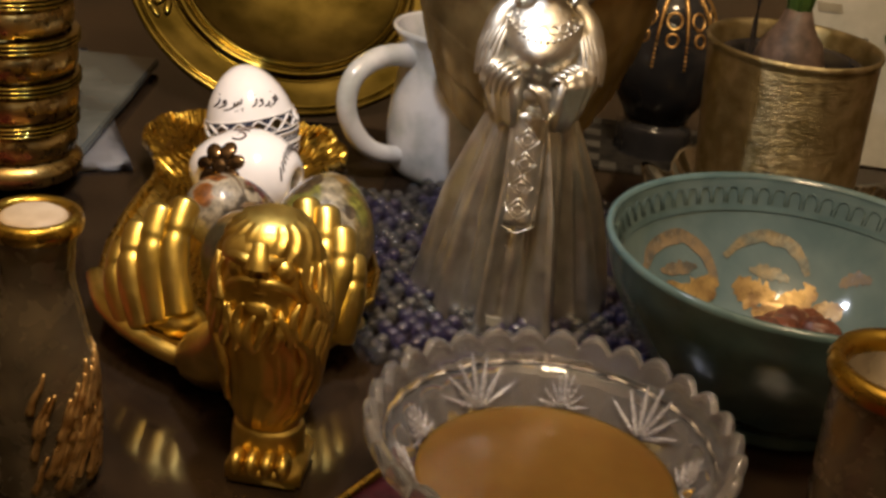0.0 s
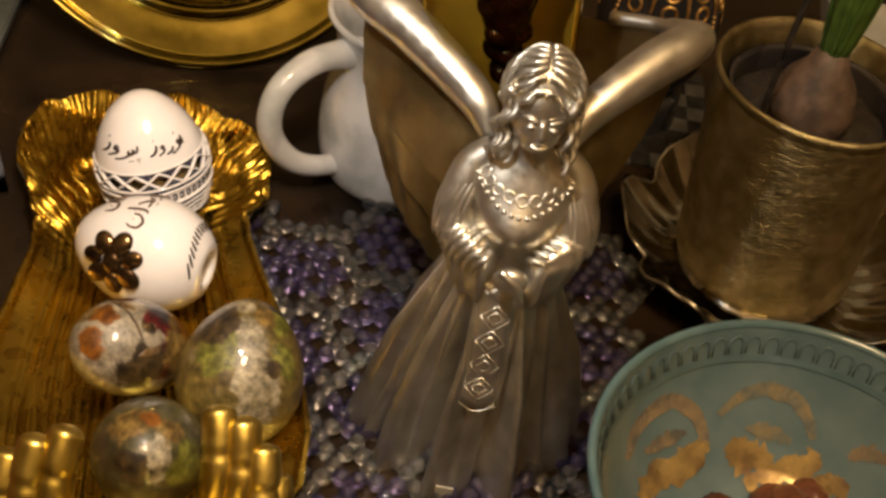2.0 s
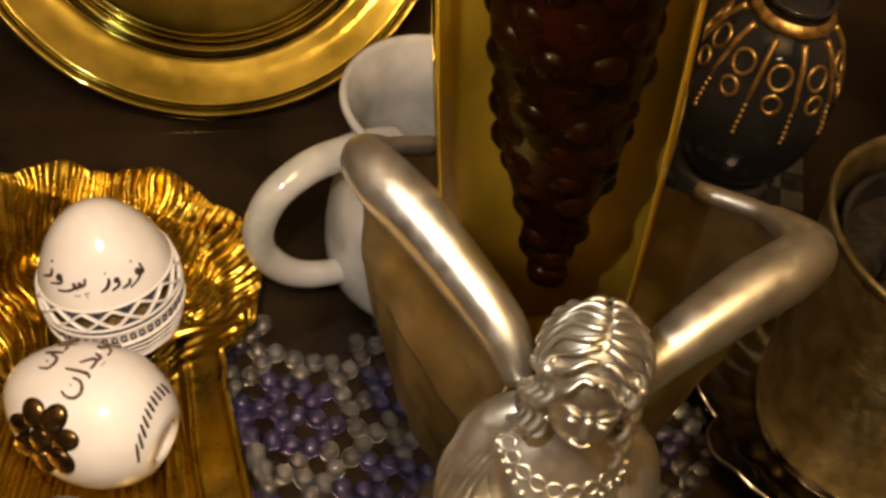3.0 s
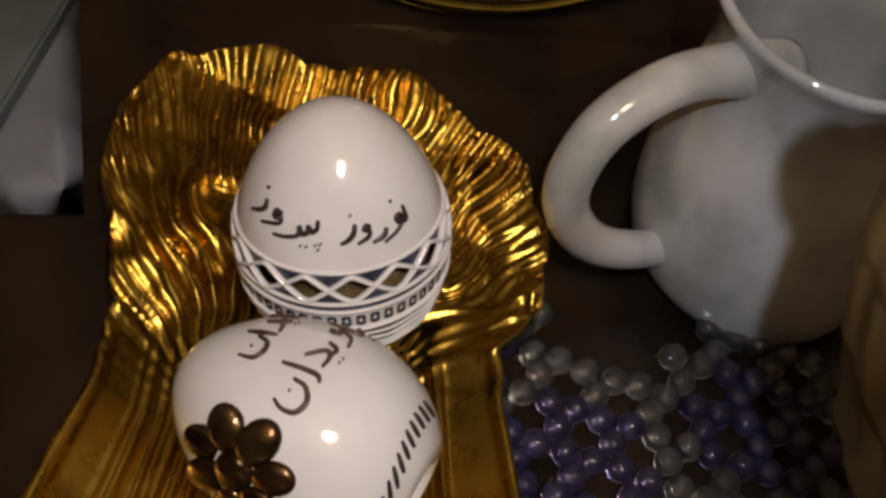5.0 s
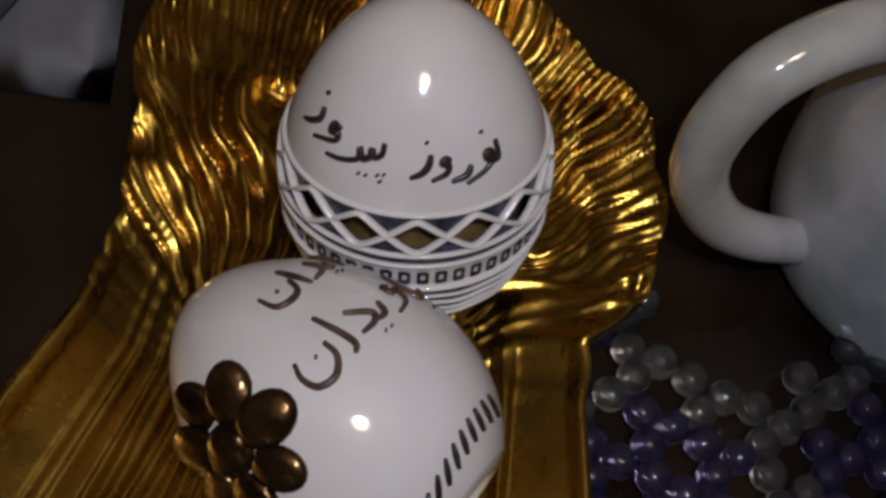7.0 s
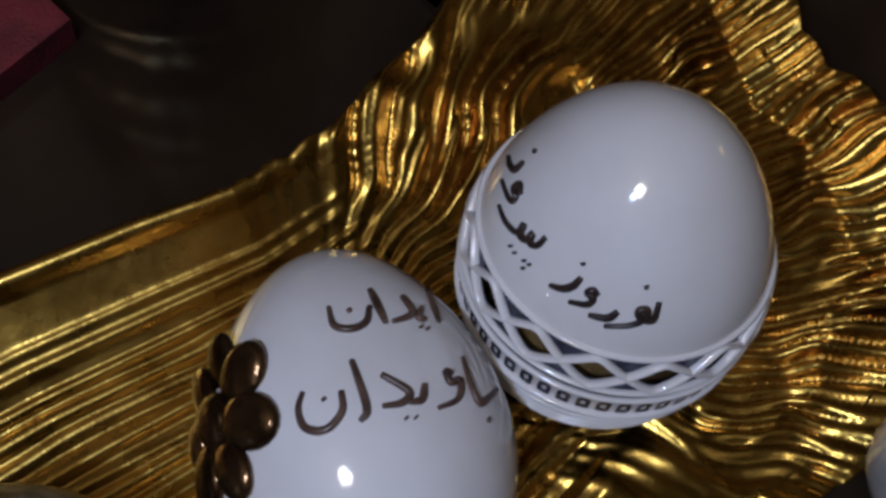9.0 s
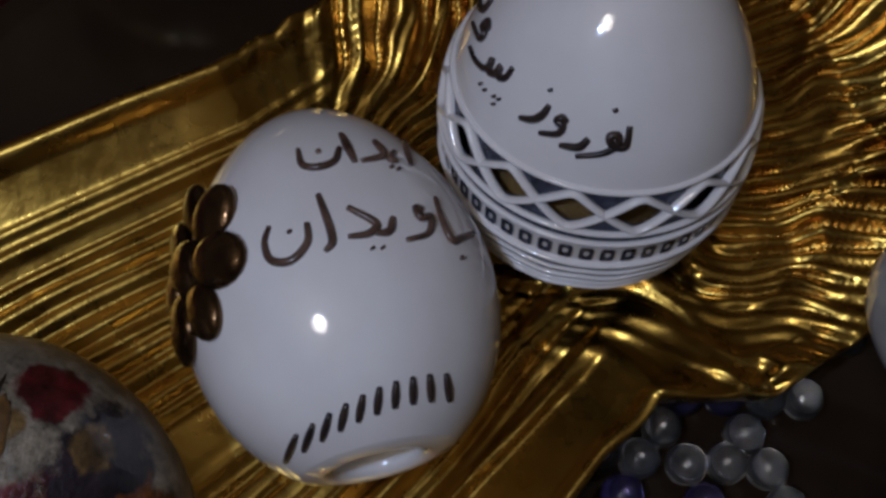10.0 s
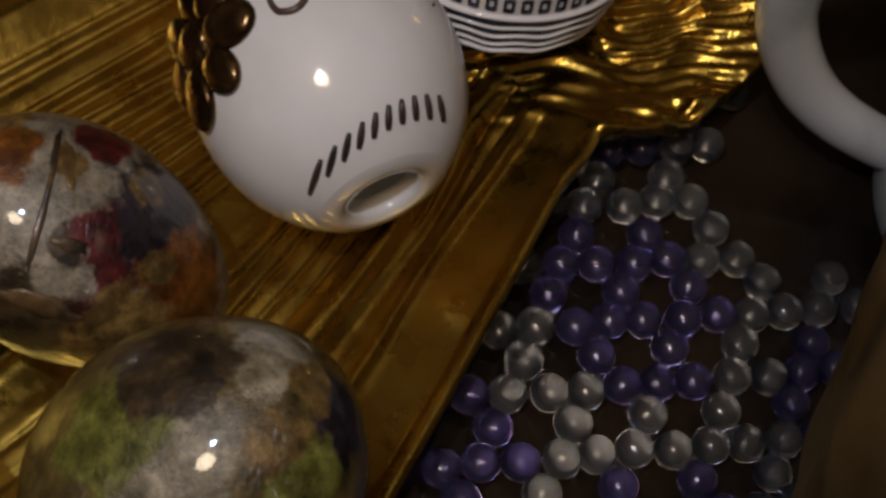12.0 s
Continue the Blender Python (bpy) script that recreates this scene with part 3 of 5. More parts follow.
    # back of the figure running into the dish
    bits.append(tube([(1.2, -.94, .62), (1.1, -.76, .4), (.97, -.55, .2)], lambda s: .2 + .1 * s, 18, n=14, flat=.6))
    for side, wrist, roots, tips in ((-1, (.62, -.56, .2), [(.66, -.47, .30), (.58, -.48, .26), (.5, -.47, .22), (.43, -.43, .17)],
                                      [(.61, -.19, .75), (.51, -.23, .72), (.41, -.24, .62), (.33, -.21, .5)]),
                                     (1, (1.22, -.42, .2), [(1.13, -.23, .30), (1.22, -.26, .27), (1.3, -.28, .23), (1.36, -.26, .18)],
                                      [(1.11, .03, .735), (1.21, .01, .72), (1.3, -.05, .65), (1.36, -.09, .53)])):
        for r, tp in zip(roots, tips):
            r, tp = Vector(r), Vector(tp)
            late.append(finger(r, r.lerp(tp, .5) + Vector((side * .035, -.05, .01)), tp, .075))
        w = Vector(wrist)
        bits.append(ball(w + Vector((-side * .01, .13, .05)), .14, .11, .09))
    # rolled front edge of the dish
    bits.append(tube([(.10, -.05, .21), (.28, -.35, .2), (.6, -.58, .18), (.95, -.66, .17), (1.2, -.5, .18), (1.42, -.1, .2)], .045, 12, n=50))
    return merge(*bits, *late)


dish = thing("gilt_dish", (.74, .6, 0), "ornate gilded resin dish with a bearded figure and feathered fan end", "dish")
part("tray", dish_tray(), GOLD, dish)
part("figurine", dish_figure(), POLISHED, dish, "gilded bearded figure with raised arms")

from mathutils.bvhtree import BVHTree


# ---- eggs ----
def egg_row(z, point=0.2):
    """Radius, as a share of half the width, at height z = -1 to 1."""
    return math.sqrt(max(0.0, 1 - z * z)) * (1 - 0.6 * point * z - 0.06 * z * z)


def egg_inside(centre, axis, width, length, point=0.2):
    c, ax = Vector(centre), Vector(axis).normalized()

    def inside(p):
        d = p - c
        z = d.dot(ax)
        q = z / (length / 2)
        return abs(q) < 1 and (d - ax * z).length < egg_row(q, point) * width / 2
    return inside


def on_egg(centre, m, width, length, a, z, lift=0.0, point=0.2):
    """The place at angle a and height z (along the axis) of an egg turned by m."""
    r = egg_row(z / (length / 2), point) * width / 2 + lift
    return Vector(centre) + m @ Vector((r * math.cos(a), r * math.sin(a), z))


E1C, E1A, E1W, E1L, E1P = (.4056, 1.7039, .4123), (-.2365, .109, .9655), .5515, .7645, .1315
E2C, E2A, E2W, E2L, E2P = (.5201, 1.1592, .3343), (-.9845, .1736, -.0232), .532, .681, .187


def upright_egg():
    egg = thing("openwork_egg", (.46, 1.68, .17), "white ceramic egg with pierced blue diamond band in the dish", "egg")
    m = turned_to(E1A)
    h = E1L / 2

    def radius(z):
        return egg_row(z / h, E1P) * E1W / 2

    def at(a, z, lift=0.0):
        return on_egg(E1C, m, E1W, E1L, a, z, lift, E1P)

    # the angle at which one diamond stands
    ax = Vector(E1A).normalized()
    side = ax.cross(Vector((0, 0, 1))).normalized()
    ref = m.transposed() @ (side * math.cos(radians(-129.5)) + ax.cross(side) * math.sin(radians(-129.5)))
    count, per, mid, tall, z0, z1 = 15, 12, .041, .036, -.002, .088
    phase = math.atan2(ref.y, ref.x) - math.pi / count
    rows = [(radius(z), z) for z in [.088 + (h - .088) * math.sin(math.pi / 2 * i / 26) for i in range(27)]]
    rows[-1] = (0.0, h)
    part("dome", lathe(rows, E1C, 72, m), WHITE, egg)
    # pierced band: ground above and below each diamond
    bm = bmesh.new()
    cols = []
    for k in range(count * per):
        f = (k % per) / per
        d = tall * math.asin(.97 * math.sin(math.pi * f)) / 1.33 * .8
        a = 2 * math.pi * k / (count * per) + phase
        cols.append([bm.verts.new(at(a, z, -.006)) for z in (z0, mid - d, mid + d, z1)])
    for a, b in zip(cols, cols[1:] + cols[:1]):
        for i in (0, 2):
            bm.faces.new((a[i], b[i], b[i + 1], a[i + 1]))
    bmesh.ops.remove_doubles(bm, verts=bm.verts, dist=1e-5)
    part("pierced_band", bm, BLUE_GROUND, egg, "blue-black glazed openwork band")
    # lining coloured brown in place of the gold reflected inside the holes
    part("lining", lathe([(radius(z) - .045, z) for z in (-.18, -.1, -.04, .02, .08, .12, .17)], E1C, 48, m), AMBER_PAINT_AND_GLEAM, egg, "brown inside painted as the gilt's reflection")
    # crossing white straps
    steps = count * 12
    for sign in (-1, 1):
        pts = [at(2 * math.pi * k / steps + phase, mid + sign * tall * math.asin(.97 * math.sin(math.pi * count * k / steps)) / 1.33, .001) for k in range(steps + 1)]
        part("strap", tube(pts, .0095, 8, flat=.55, up=m @ Vector((0, 0, 1)), cap=False), WHITE, egg)
    for z, r, wave in ((.089, .0065, 0), (-.003, .007, 0), (-.03, .0065, 0), (-.098, .0075, 0), (-.128, .0045, .002), (-.155, .005, .004), (-.183, .0045, .005), (-.208, .007, .004)):
        pts = [at(2 * math.pi * k / 96, z + wave * math.sin(k * .92), .001) for k in range(97)]
        part("ring", tube(pts, r, 8, flat=.7, up=m @ Vector((0, 0, 1)), cap=False), WHITE, egg)
    part("dark_line", lathe([(radius(z) - .004, z) for z in (-.002, -.016, -.03)], E1C, 72, m), BLUE_GROUND, egg)
    part("lower_band", lathe([(radius(z) - .003, z) for z in (-.03, -.055, -.075, -.098)], E1C, 96, m), WHITE, egg)
    part("base", lathe([(0, -.222), (.17, -.222)] + [(radius(z) - .006, z) for z in (-.216, -.19, -.15, -.098)], E1C, 72, m), BLUE_GROUND, egg)
    # row of small framed squares
    squares = 48
    for k in range(squares):
        a = 2 * math.pi * k / squares + phase
        bm = bmesh.new()
        outer = [at(a + da * .044, -.065 + dz, .0005) for da, dz in ((-1, -.015), (-.6, -.019), (.6, -.019), (1, -.015), (1, .015), (.6, .019), (-.6, .019), (-1, .015))]
        mid_p = sum(outer, Vector()) / 8
        ring_o = [bm.verts.new(p) for p in outer]
        ring_i = [bm.verts.new(mid_p + (p - mid_p) * .36 + (mid_p - Vector(E1C)).normalized() * -.0005) for p in outer]
        for i in range(8):
            j = (i + 1) % 8
            bm.faces.new((ring_o[i], ring_o[j], ring_i[j], ring_i[i]))
        part("square", bm, BLUE_GROUND, egg)
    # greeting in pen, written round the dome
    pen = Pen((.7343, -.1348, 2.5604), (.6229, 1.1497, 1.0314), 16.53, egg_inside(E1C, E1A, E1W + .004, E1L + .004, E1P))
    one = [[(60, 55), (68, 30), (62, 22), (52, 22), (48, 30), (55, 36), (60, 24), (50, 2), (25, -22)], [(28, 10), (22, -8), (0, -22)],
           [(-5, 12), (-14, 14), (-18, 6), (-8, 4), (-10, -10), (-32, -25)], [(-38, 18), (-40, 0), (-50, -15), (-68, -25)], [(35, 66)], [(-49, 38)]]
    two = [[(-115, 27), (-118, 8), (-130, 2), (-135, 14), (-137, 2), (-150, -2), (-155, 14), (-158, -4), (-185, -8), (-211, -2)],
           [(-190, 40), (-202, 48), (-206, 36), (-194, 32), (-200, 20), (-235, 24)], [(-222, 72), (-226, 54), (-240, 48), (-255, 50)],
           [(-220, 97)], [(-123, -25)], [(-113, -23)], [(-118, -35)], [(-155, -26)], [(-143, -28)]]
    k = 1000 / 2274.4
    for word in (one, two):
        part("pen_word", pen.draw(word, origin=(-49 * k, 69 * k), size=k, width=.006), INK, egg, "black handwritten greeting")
    return egg


def lying_egg():
    egg = thing("pierced_end_egg", (.48, 1.1, .02), "white ceramic egg with brown handwriting and an open end", "egg")
    m = turned_to(E2A)
    h = E2L / 2
    cut = -.302
    rows = [(.072, cut + .04), (.072, cut + .01), (.077, cut - .004), (.1, cut - .008), (.112, cut - .004), (egg_row(cut / h, E2P) * E2W / 2, cut)]
    rows += [(egg_row(z / h, E2P) * E2W / 2, z) for z in [cut + (h - cut) * (1 - math.cos(math.pi * i / 40)) / 2 for i in range(1, 41)]]
    rows[-1] = (0.0, h)
    part("shell", lathe(rows, E2C, 72, m), WHITE, egg)
    part("hole_lining", lathe([(0, -.17), (.05, -.175), (.085, -.195), (.098, -.225), (.09, -.25), (.073, -.268), (.0725, cut + .008)], E2C, 40, m), HOLLOW, egg, "grey-blue hollow inside")
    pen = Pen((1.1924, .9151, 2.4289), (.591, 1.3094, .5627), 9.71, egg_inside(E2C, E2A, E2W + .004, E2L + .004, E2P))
    k = 1000 / 2274.4
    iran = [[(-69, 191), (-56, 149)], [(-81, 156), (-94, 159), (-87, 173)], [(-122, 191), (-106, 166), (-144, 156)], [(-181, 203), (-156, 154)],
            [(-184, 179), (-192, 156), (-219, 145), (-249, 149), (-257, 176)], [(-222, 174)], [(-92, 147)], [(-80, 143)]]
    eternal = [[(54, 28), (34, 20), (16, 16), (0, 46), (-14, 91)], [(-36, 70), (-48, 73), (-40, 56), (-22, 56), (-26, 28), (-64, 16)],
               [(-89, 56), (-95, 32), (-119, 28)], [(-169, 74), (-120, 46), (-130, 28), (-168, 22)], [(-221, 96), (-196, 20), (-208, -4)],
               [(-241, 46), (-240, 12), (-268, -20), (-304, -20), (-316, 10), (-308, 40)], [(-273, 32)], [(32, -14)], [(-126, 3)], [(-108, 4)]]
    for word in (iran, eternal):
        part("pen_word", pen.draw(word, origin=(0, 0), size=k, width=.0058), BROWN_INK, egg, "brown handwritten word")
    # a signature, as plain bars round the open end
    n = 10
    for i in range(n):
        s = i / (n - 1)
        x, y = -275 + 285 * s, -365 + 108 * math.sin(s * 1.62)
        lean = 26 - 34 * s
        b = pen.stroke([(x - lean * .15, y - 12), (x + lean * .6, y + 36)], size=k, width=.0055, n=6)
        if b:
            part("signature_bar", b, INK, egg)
    # cluster of domed metal beads glued to the side
    ax = Vector(E2A).normalized()

    def outside(p, lift):
        d = p - Vector(E2C)
        z = d.dot(ax)
        n = (d - ax * z).normalized()
        return Vector(E2C) + ax * z + n * (egg_row(z / h, E2P) * E2W / 2 + lift), n
    c, nrm = outside(Vector((.43, .945, .45)), 0)
    u = nrm.cross(ax).normalized()
    v = nrm.cross(u)
    flower = part("flower", ball(c, .05, .05, .03, Matrix((u, v, nrm)).transposed()), BRONZE, egg, "bronze bead flower ornament")
    for i, (rad, a, size) in enumerate([(.0, 0, .042)] + [(.098, 2 * math.pi * (k + .2) / 7, .05 + .004 * math.sin(k * 2.3)) for k in range(7)]):
        p, pn = outside(c + u * rad * math.cos(a) + v * rad * math.sin(a), .004 if i else .012)
        d = (u * math.cos(a) + v * math.sin(a)).normalized()
        d = (d - pn * d.dot(pn)).normalized()
        part("petal", ball(p, size * 1.15, size * .9, size * .42, Matrix((d, pn.cross(d), pn)).transposed(), 18, 12), BRONZE, flower)
    return egg


def pressed_petal(tree, centre, turn, half_l, half_w, rnd):
    """A thin ragged petal that lies on the shell, its rim sunk into the varnish."""
    a = math.radians(turn)
    d = Vector((.48, .87, 0)) * math.cos(a) + Vector((.89, -.46, 0)) * math.sin(a)
    c, nrm, _, _ = tree.find_nearest(Vector(centre))
    u = (d - nrm * d.dot(nrm)).normalized()
    v = nrm.cross(u)
    ph = [rnd.uniform(0, 6.28) for _ in range(3)]
    n = 28
    bm = bmesh.new()
    rings = []
    for s, lift in ((.3, .005), (.6, .0045), (.85, .0035), (.97, .002), (1.0, -.004)):
        ring = []
        for k in range(n):
            w = 2 * math.pi * k / n
            q = s * (1 + .13 * math.sin(3 * w + ph[0]) + .09 * math.sin(5 * w + ph[1]) + .06 * math.sin(9 * w + ph[2]))
            p, pn, _, _ = tree.find_nearest(c + u * half_l * q * math.cos(w) + v * half_w * q * math.sin(w))
            ring.append(bm.verts.new(p + pn * lift))
        rings.append(ring)
    bm.faces.new(rings[0])
    for r0, r1 in zip(rings, rings[1:]):
        for k in range(n):
            bm.faces.new((r0[k], r1[k], r1[(k + 1) % n], r0[(k + 1) % n]))
    bmesh.ops.recalc_face_normals(bm, faces=bm.faces)
    return bm


def painted_egg(centre, axis, w, l, mat, label, petals=()):
    e = thing("painted_egg", (centre[0], centre[1], centre[2] - w / 2), label, "egg", "painted eggs in the gilt dish")
    form = egg_form(centre, w, l, turned_to(axis))
    bmesh.ops.recalc_face_normals(form, faces=form.faces)
    tree = BVHTree.FromBMesh(form)
    part("shell", form, mat, e)
    rnd = random.Random(31)
    for kind, at, turn, half_l, half_w, paint in petals:
        part(kind, pressed_petal(tree, at, turn, half_l, half_w, rnd), paint, e)
    return e


upright_egg()
lying_egg()
painted_egg((.622, .585, .325), (.6, .565, -.56), .42, .6, CREAM_PATCH, "egg covered in cream paper and pressed orange and crimson petals", (
    ("pressed_stem", (.559, .601, .567), 100, .06, .006, BROWN_LEAF), ("pressed_stem", (.643, .532, .565), 105, .12, .006, BROWN_LEAF),
    ("pressed_petal", (.586, .609, .565), 85, .05, .012, OCHRE_PETAL), ("pressed_leaf", (.706, .543, .531), 20, .03, .012, BROWN_LEAF),
    ("pressed_leaf", (.74, .46, .46), 40, .07, .022, BROWN_LEAF)))
painted_egg((1.10, .545, .325), (.05, .6, .8), .55, .655, GREEN_PATCH, "egg covered in olive and cream torn paper under varnish")
painted_egg((.847, -.004, .40), (.07, -.58, .8), .456, .59, DARK_PATCH, "egg in dark green and gold paper between gilt fingers")

# ---- mug ----
def mug():
    ob = thing("mug", (1.46, 2.54, 0), "plain white glazed ceramic mug with loop handle", "mug")
    outer = spline([(.285, .0, 0), (.345, .015, 0), (.39, .08, 0), (.41, .22, 0), (.395, .41, 0), (.35, .62, 0), (.332, .74, 0), (.352, .85, 0), (.388, .92, 0)], 40)
    rows = [(0, 0.012), (.27, .012)] + [(p.x, p.y) for p in outer] + [(.386, .936), (.372, .943), (.358, .935)]
    inner = spline([(.352, .92, 0), (.322, .84, 0), (.305, .74, 0), (.323, .62, 0), (.362, .41, 0), (.372, .22, 0), (.3, .08, 0)], 24)
    rows += [(p.x, p.y) for p in inner] + [(0, .06)]
    bm = lathe(rows, (1.473, 2.605, 0), 80)
    for v in bm.verts:
        v.co.x += .06 * (1 - v.co.z / .94)
        v.co.y -= .14 * (1 - v.co.z / .94)
    part("body", bm, MUG, ob)
    part("handle", tube([(1.36, 2.46, .74), (1.22, 2.35, .79), (1.075, 2.215, .795), (.96, 2.08, .725), (.918, 2.01, .6), (.932, 2.01, .45), (1.0, 2.06, .3), (1.09, 2.12, .21), (1.21, 2.2, .17), (1.36, 2.31, .165), (1.5, 2.42, .18)],
                        lambda s: .064 + .015 * max(0.0, .5 - s) + .2 * max(0.0, .14 - s) - .035 * max(0.0, s - .6), 18, n=60, flat=1.0, up=(-.65, .75, 0)), MUG, ob)


mug()

# ---- angel candle holder ----
def angel_form():
    bits = []
    axis0, axis1 = Vector((2.09, .72, 0)), Vector((2.1, .73, 1.6))
    rows = [(0, .445, .40), (.05, .45, .405), (.3, .41, .375), (.6, .35, .325), (.9, .275, .265), (1.1, .215, .22), (1.25, .185, .185), (1.38, .195, .18), (1.48, .21, .165), (1.56, .195, .14), (1.62, .13, .11), (1.67, .08, .085), (1.73, .072, .075)]
    dense = spline([(z, a, b) for z, a, b in rows], 110)
    rings = []
    for q in dense:
        z, a, b = q
        c = axis0.lerp(axis1, z / 1.6)
        c.z = 0
        ring = []
        n = 168
        for k in range(n):
            w = 2 * math.pi * k / n
            pleat = .95 * math.sin(w * 10 + .9 * math.sin(w * 3) + .3 * math.sin(z * 2.4 + w * 5)) + .45 * math.sin(w * 21 + 1.3 + .8 * math.sin(w * 2)) + .18 * math.sin(w * 43) - .5
            amp = .3 * max(0.0, min(1.0, (1.16 - z) / .5))
            panel = max(0.0, 1 - ((w - 4.72) / .26) ** 2)
            k1 = 1 + amp * pleat * (1 - .9 * panel) + (.03 * panel if .3 < z < 1.15 else 0)
            chest = max(0.0, -math.sin(w)) ** 2 * math.exp(-((z - 1.42) / .1) ** 2) * .42
            ring.append(c + Vector((a * k1 * math.cos(w), b * (k1 + chest) * math.sin(w), z)))
        rings.append(ring)
    bits.append(loft(rings))
    # embroidered front panel: a net of lozenges between two cords
    def front(z, dx):
        i = min(range(len(dense)), key=lambda k: abs(dense[k][0] - z))
        c = axis0.lerp(axis1, z / 1.6)
        a, b = dense[i][1], dense[i][2]
        return Vector((c.x + dx, c.y - b * 1.03 * math.sqrt(max(0.0, 1 - (dx / a) ** 2)) - .006, z))
    rings = []
    for i in range(20):
        z = .6 + .54 * i / 19
        rings.append([front(z, -.082) + Vector((0, -.016, 0)), front(z, -.04) + Vector((0, -.022, 0)), front(z, .04) + Vector((0, -.022, 0)), front(z, .082) + Vector((0, -.016, 0)), front(z, .08) + Vector((0, .08, 0)), front(z, -.08) + Vector((0, .08, 0))])
    bits.append(loft(rings))
    for i in range(5):
        z = .68 + .112 * i
        for sx in (-1, 1):
            bits.append(tube([front(z + .058 * (1 - k / 3), sx * .06 * min(k, 6 - k) / 3) + Vector((0, -.0205, 0)) for k in range(7)], .0034, 6))
            bits.append(tube([front(z + .03 * (1 - k / 3), sx * .03 * min(k, 6 - k) / 3) + Vector((0, -.0215, 0)) for k in range(7)], .003, 6))
    for sx in (-1, 1):
        bits.append(tube([front(.6 + i * .039, sx * .085) + Vector((0, -.016, 0)) for i in range(15)], .007, 6))
    bits.append(tube([front(.6, -.085) + Vector((0, -.018, 0)), front(.565, 0) + Vector((0, -.018, 0)), front(.6, .085) + Vector((0, -.018, 0))], .004, 6, n=10))
    # sleeves: wide, gathered, meeting at the front
    for sx, sh, el, cuff in ((-1, (1.905, .73, 1.55), (1.875, .63, 1.30), (2.03, .475, 1.275)), (1, (2.295, .75, 1.55), (2.335, .64, 1.31), (2.20, .475, 1.275))):
        sh, el, cuff = Vector(sh), Vector(el), Vector(cuff)
        bits.append(tube([sh + Vector((-sx * .07, .02, .06)), sh, (sh + el) / 2 + Vector((sx * .02, 0, 0)), el], lambda s: (.06 + .022 * s) * (1 + .025 * math.sin(s * 15 + 1)), 20, n=50))
        # slanting folds down the upper arm
        for k in range(7):
            w0 = -1.571 + sx * (-.75 + .36 * k)
            fold = []
            for j in range(9):
                f = j / 8
                w = w0 + sx * (.75 * f - .2)
                r = .054 + .026 * f
                fold.append(sh.lerp(el, f * 1.02) + Vector((r * math.cos(w) + sx * .02 * math.sin(math.pi * f), r * math.sin(w), .02 - .01 * k * f)))
            bits.append(tube(fold, lambda s: .003 + .0125 * math.sin(math.pi * min(1, s * .96 + .02)) ** .8, 8, n=22))
        # bell of the sleeve, gathered along the forearm and drooping below it
        ax = (cuff - el).normalized()
        side = ax.cross(Vector((0, 0, 1))).normalized()
        rings = []
        for i in range(44):
            s = i / 43
            o = el.lerp(cuff, -.16 + 1.1 * s)
            ring = []
            for k in range(48):
                w = 2 * math.pi * k / 48
                r = (.05 + .03 * math.sin(math.pi * min(1, s * 1.0 + .12))) * (1 + .05 * math.sin(s * 25 + 1.9 * math.sin(w)) * (1 - .6 * s) + .07 * math.sin(w * 6 + 3 * s) * s)
                up = math.sin(w)
                low = max(0.0, -up) ** 1.4 * (.175 * math.sin(math.pi * min(1, .02 + s * .62)) ** 1.4) * (1 + .05 * math.sin(s * 22))
                ring.append(o + side * r * math.cos(w) + Vector((0, 0, r * up - low)))
            rings.append(ring)
        bits.append(loft(rings))
        for k in range(7):
            o = el.lerp(cuff, -.02 + .15 * k)
            r = .05 + .03 * math.sin(math.pi * min(1, k / 7 + .12))
            arc = []
            for j in range(9):
                w = -.75 + 2.7 * j / 8
                arc.append(o + ax * (.022 * math.sin(w * 1.3)) + side * r * math.cos(w) + Vector((0, 0, r * math.sin(w) - .06 * max(0.0, -math.sin(w)))))
            bits.append(tube(arc, lambda s: .003 + .0115 * math.sin(math.pi * min(1, s * .96 + .02)), 8, n=20))
    for i in range(4):
        bits.append(tube([(2.07 + .02 * i, .425, 1.30 - .018 * i), (2.13 + .012 * i, .405, 1.265 - .025 * i), (2.165, .42, 1.205 - .018 * i)], .017, 8, n=8))
    bits.append(ball((2.115, .44, 1.25), .068, .04, .055))
    # collar with roundels and two strings of pearls
    def chest(z, w, lift):
        c = axis0.lerp(axis1, z / 1.6)
        a, b = np.interp(z, [1.25, 1.38, 1.48, 1.56, 1.62, 1.67], [.185, .195, .21, .195, .13, .08]), np.interp(z, [1.25, 1.38, 1.48, 1.56, 1.62, 1.67], [.185, .18, .165, .14, .11, .085])
        k = 1 + max(0.0, -math.sin(w)) ** 2 * math.exp(-((z - 1.42) / .1) ** 2) * .42
        return Vector((c.x + (a + lift) * math.cos(w), c.y + (b * k + lift) * math.sin(w), z))
    for i in range(19):
        w = math.pi * (1.1 + .8 * i / 18)
        bits.append(ball(chest(1.585 - .095 * max(0.0, -math.sin(w)) ** 1.5, w, .003), .0105, seg=10, rings=6))
    for i in range(9):
        w = math.pi * (1.18 + .64 * i / 8)
        z = 1.60 - .06 * max(0.0, -math.sin(w)) ** 1.5
        bits.append(tube([chest(z + .018 * math.sin(q), w + .115 * math.cos(q), .004) for q in (math.pi * k / 6 for k in range(13))], .0042, 6, cap=False))
    # head, face and curls
    hc = Vector((2.095, .70, 1.875))
    bits.append(ball(hc, .125, .125, .155, seg=32, rings=20))
    bits.append(ball(hc + Vector((.005, -.06, -.045)), .085, .08, .1, seg=24, rings=14))
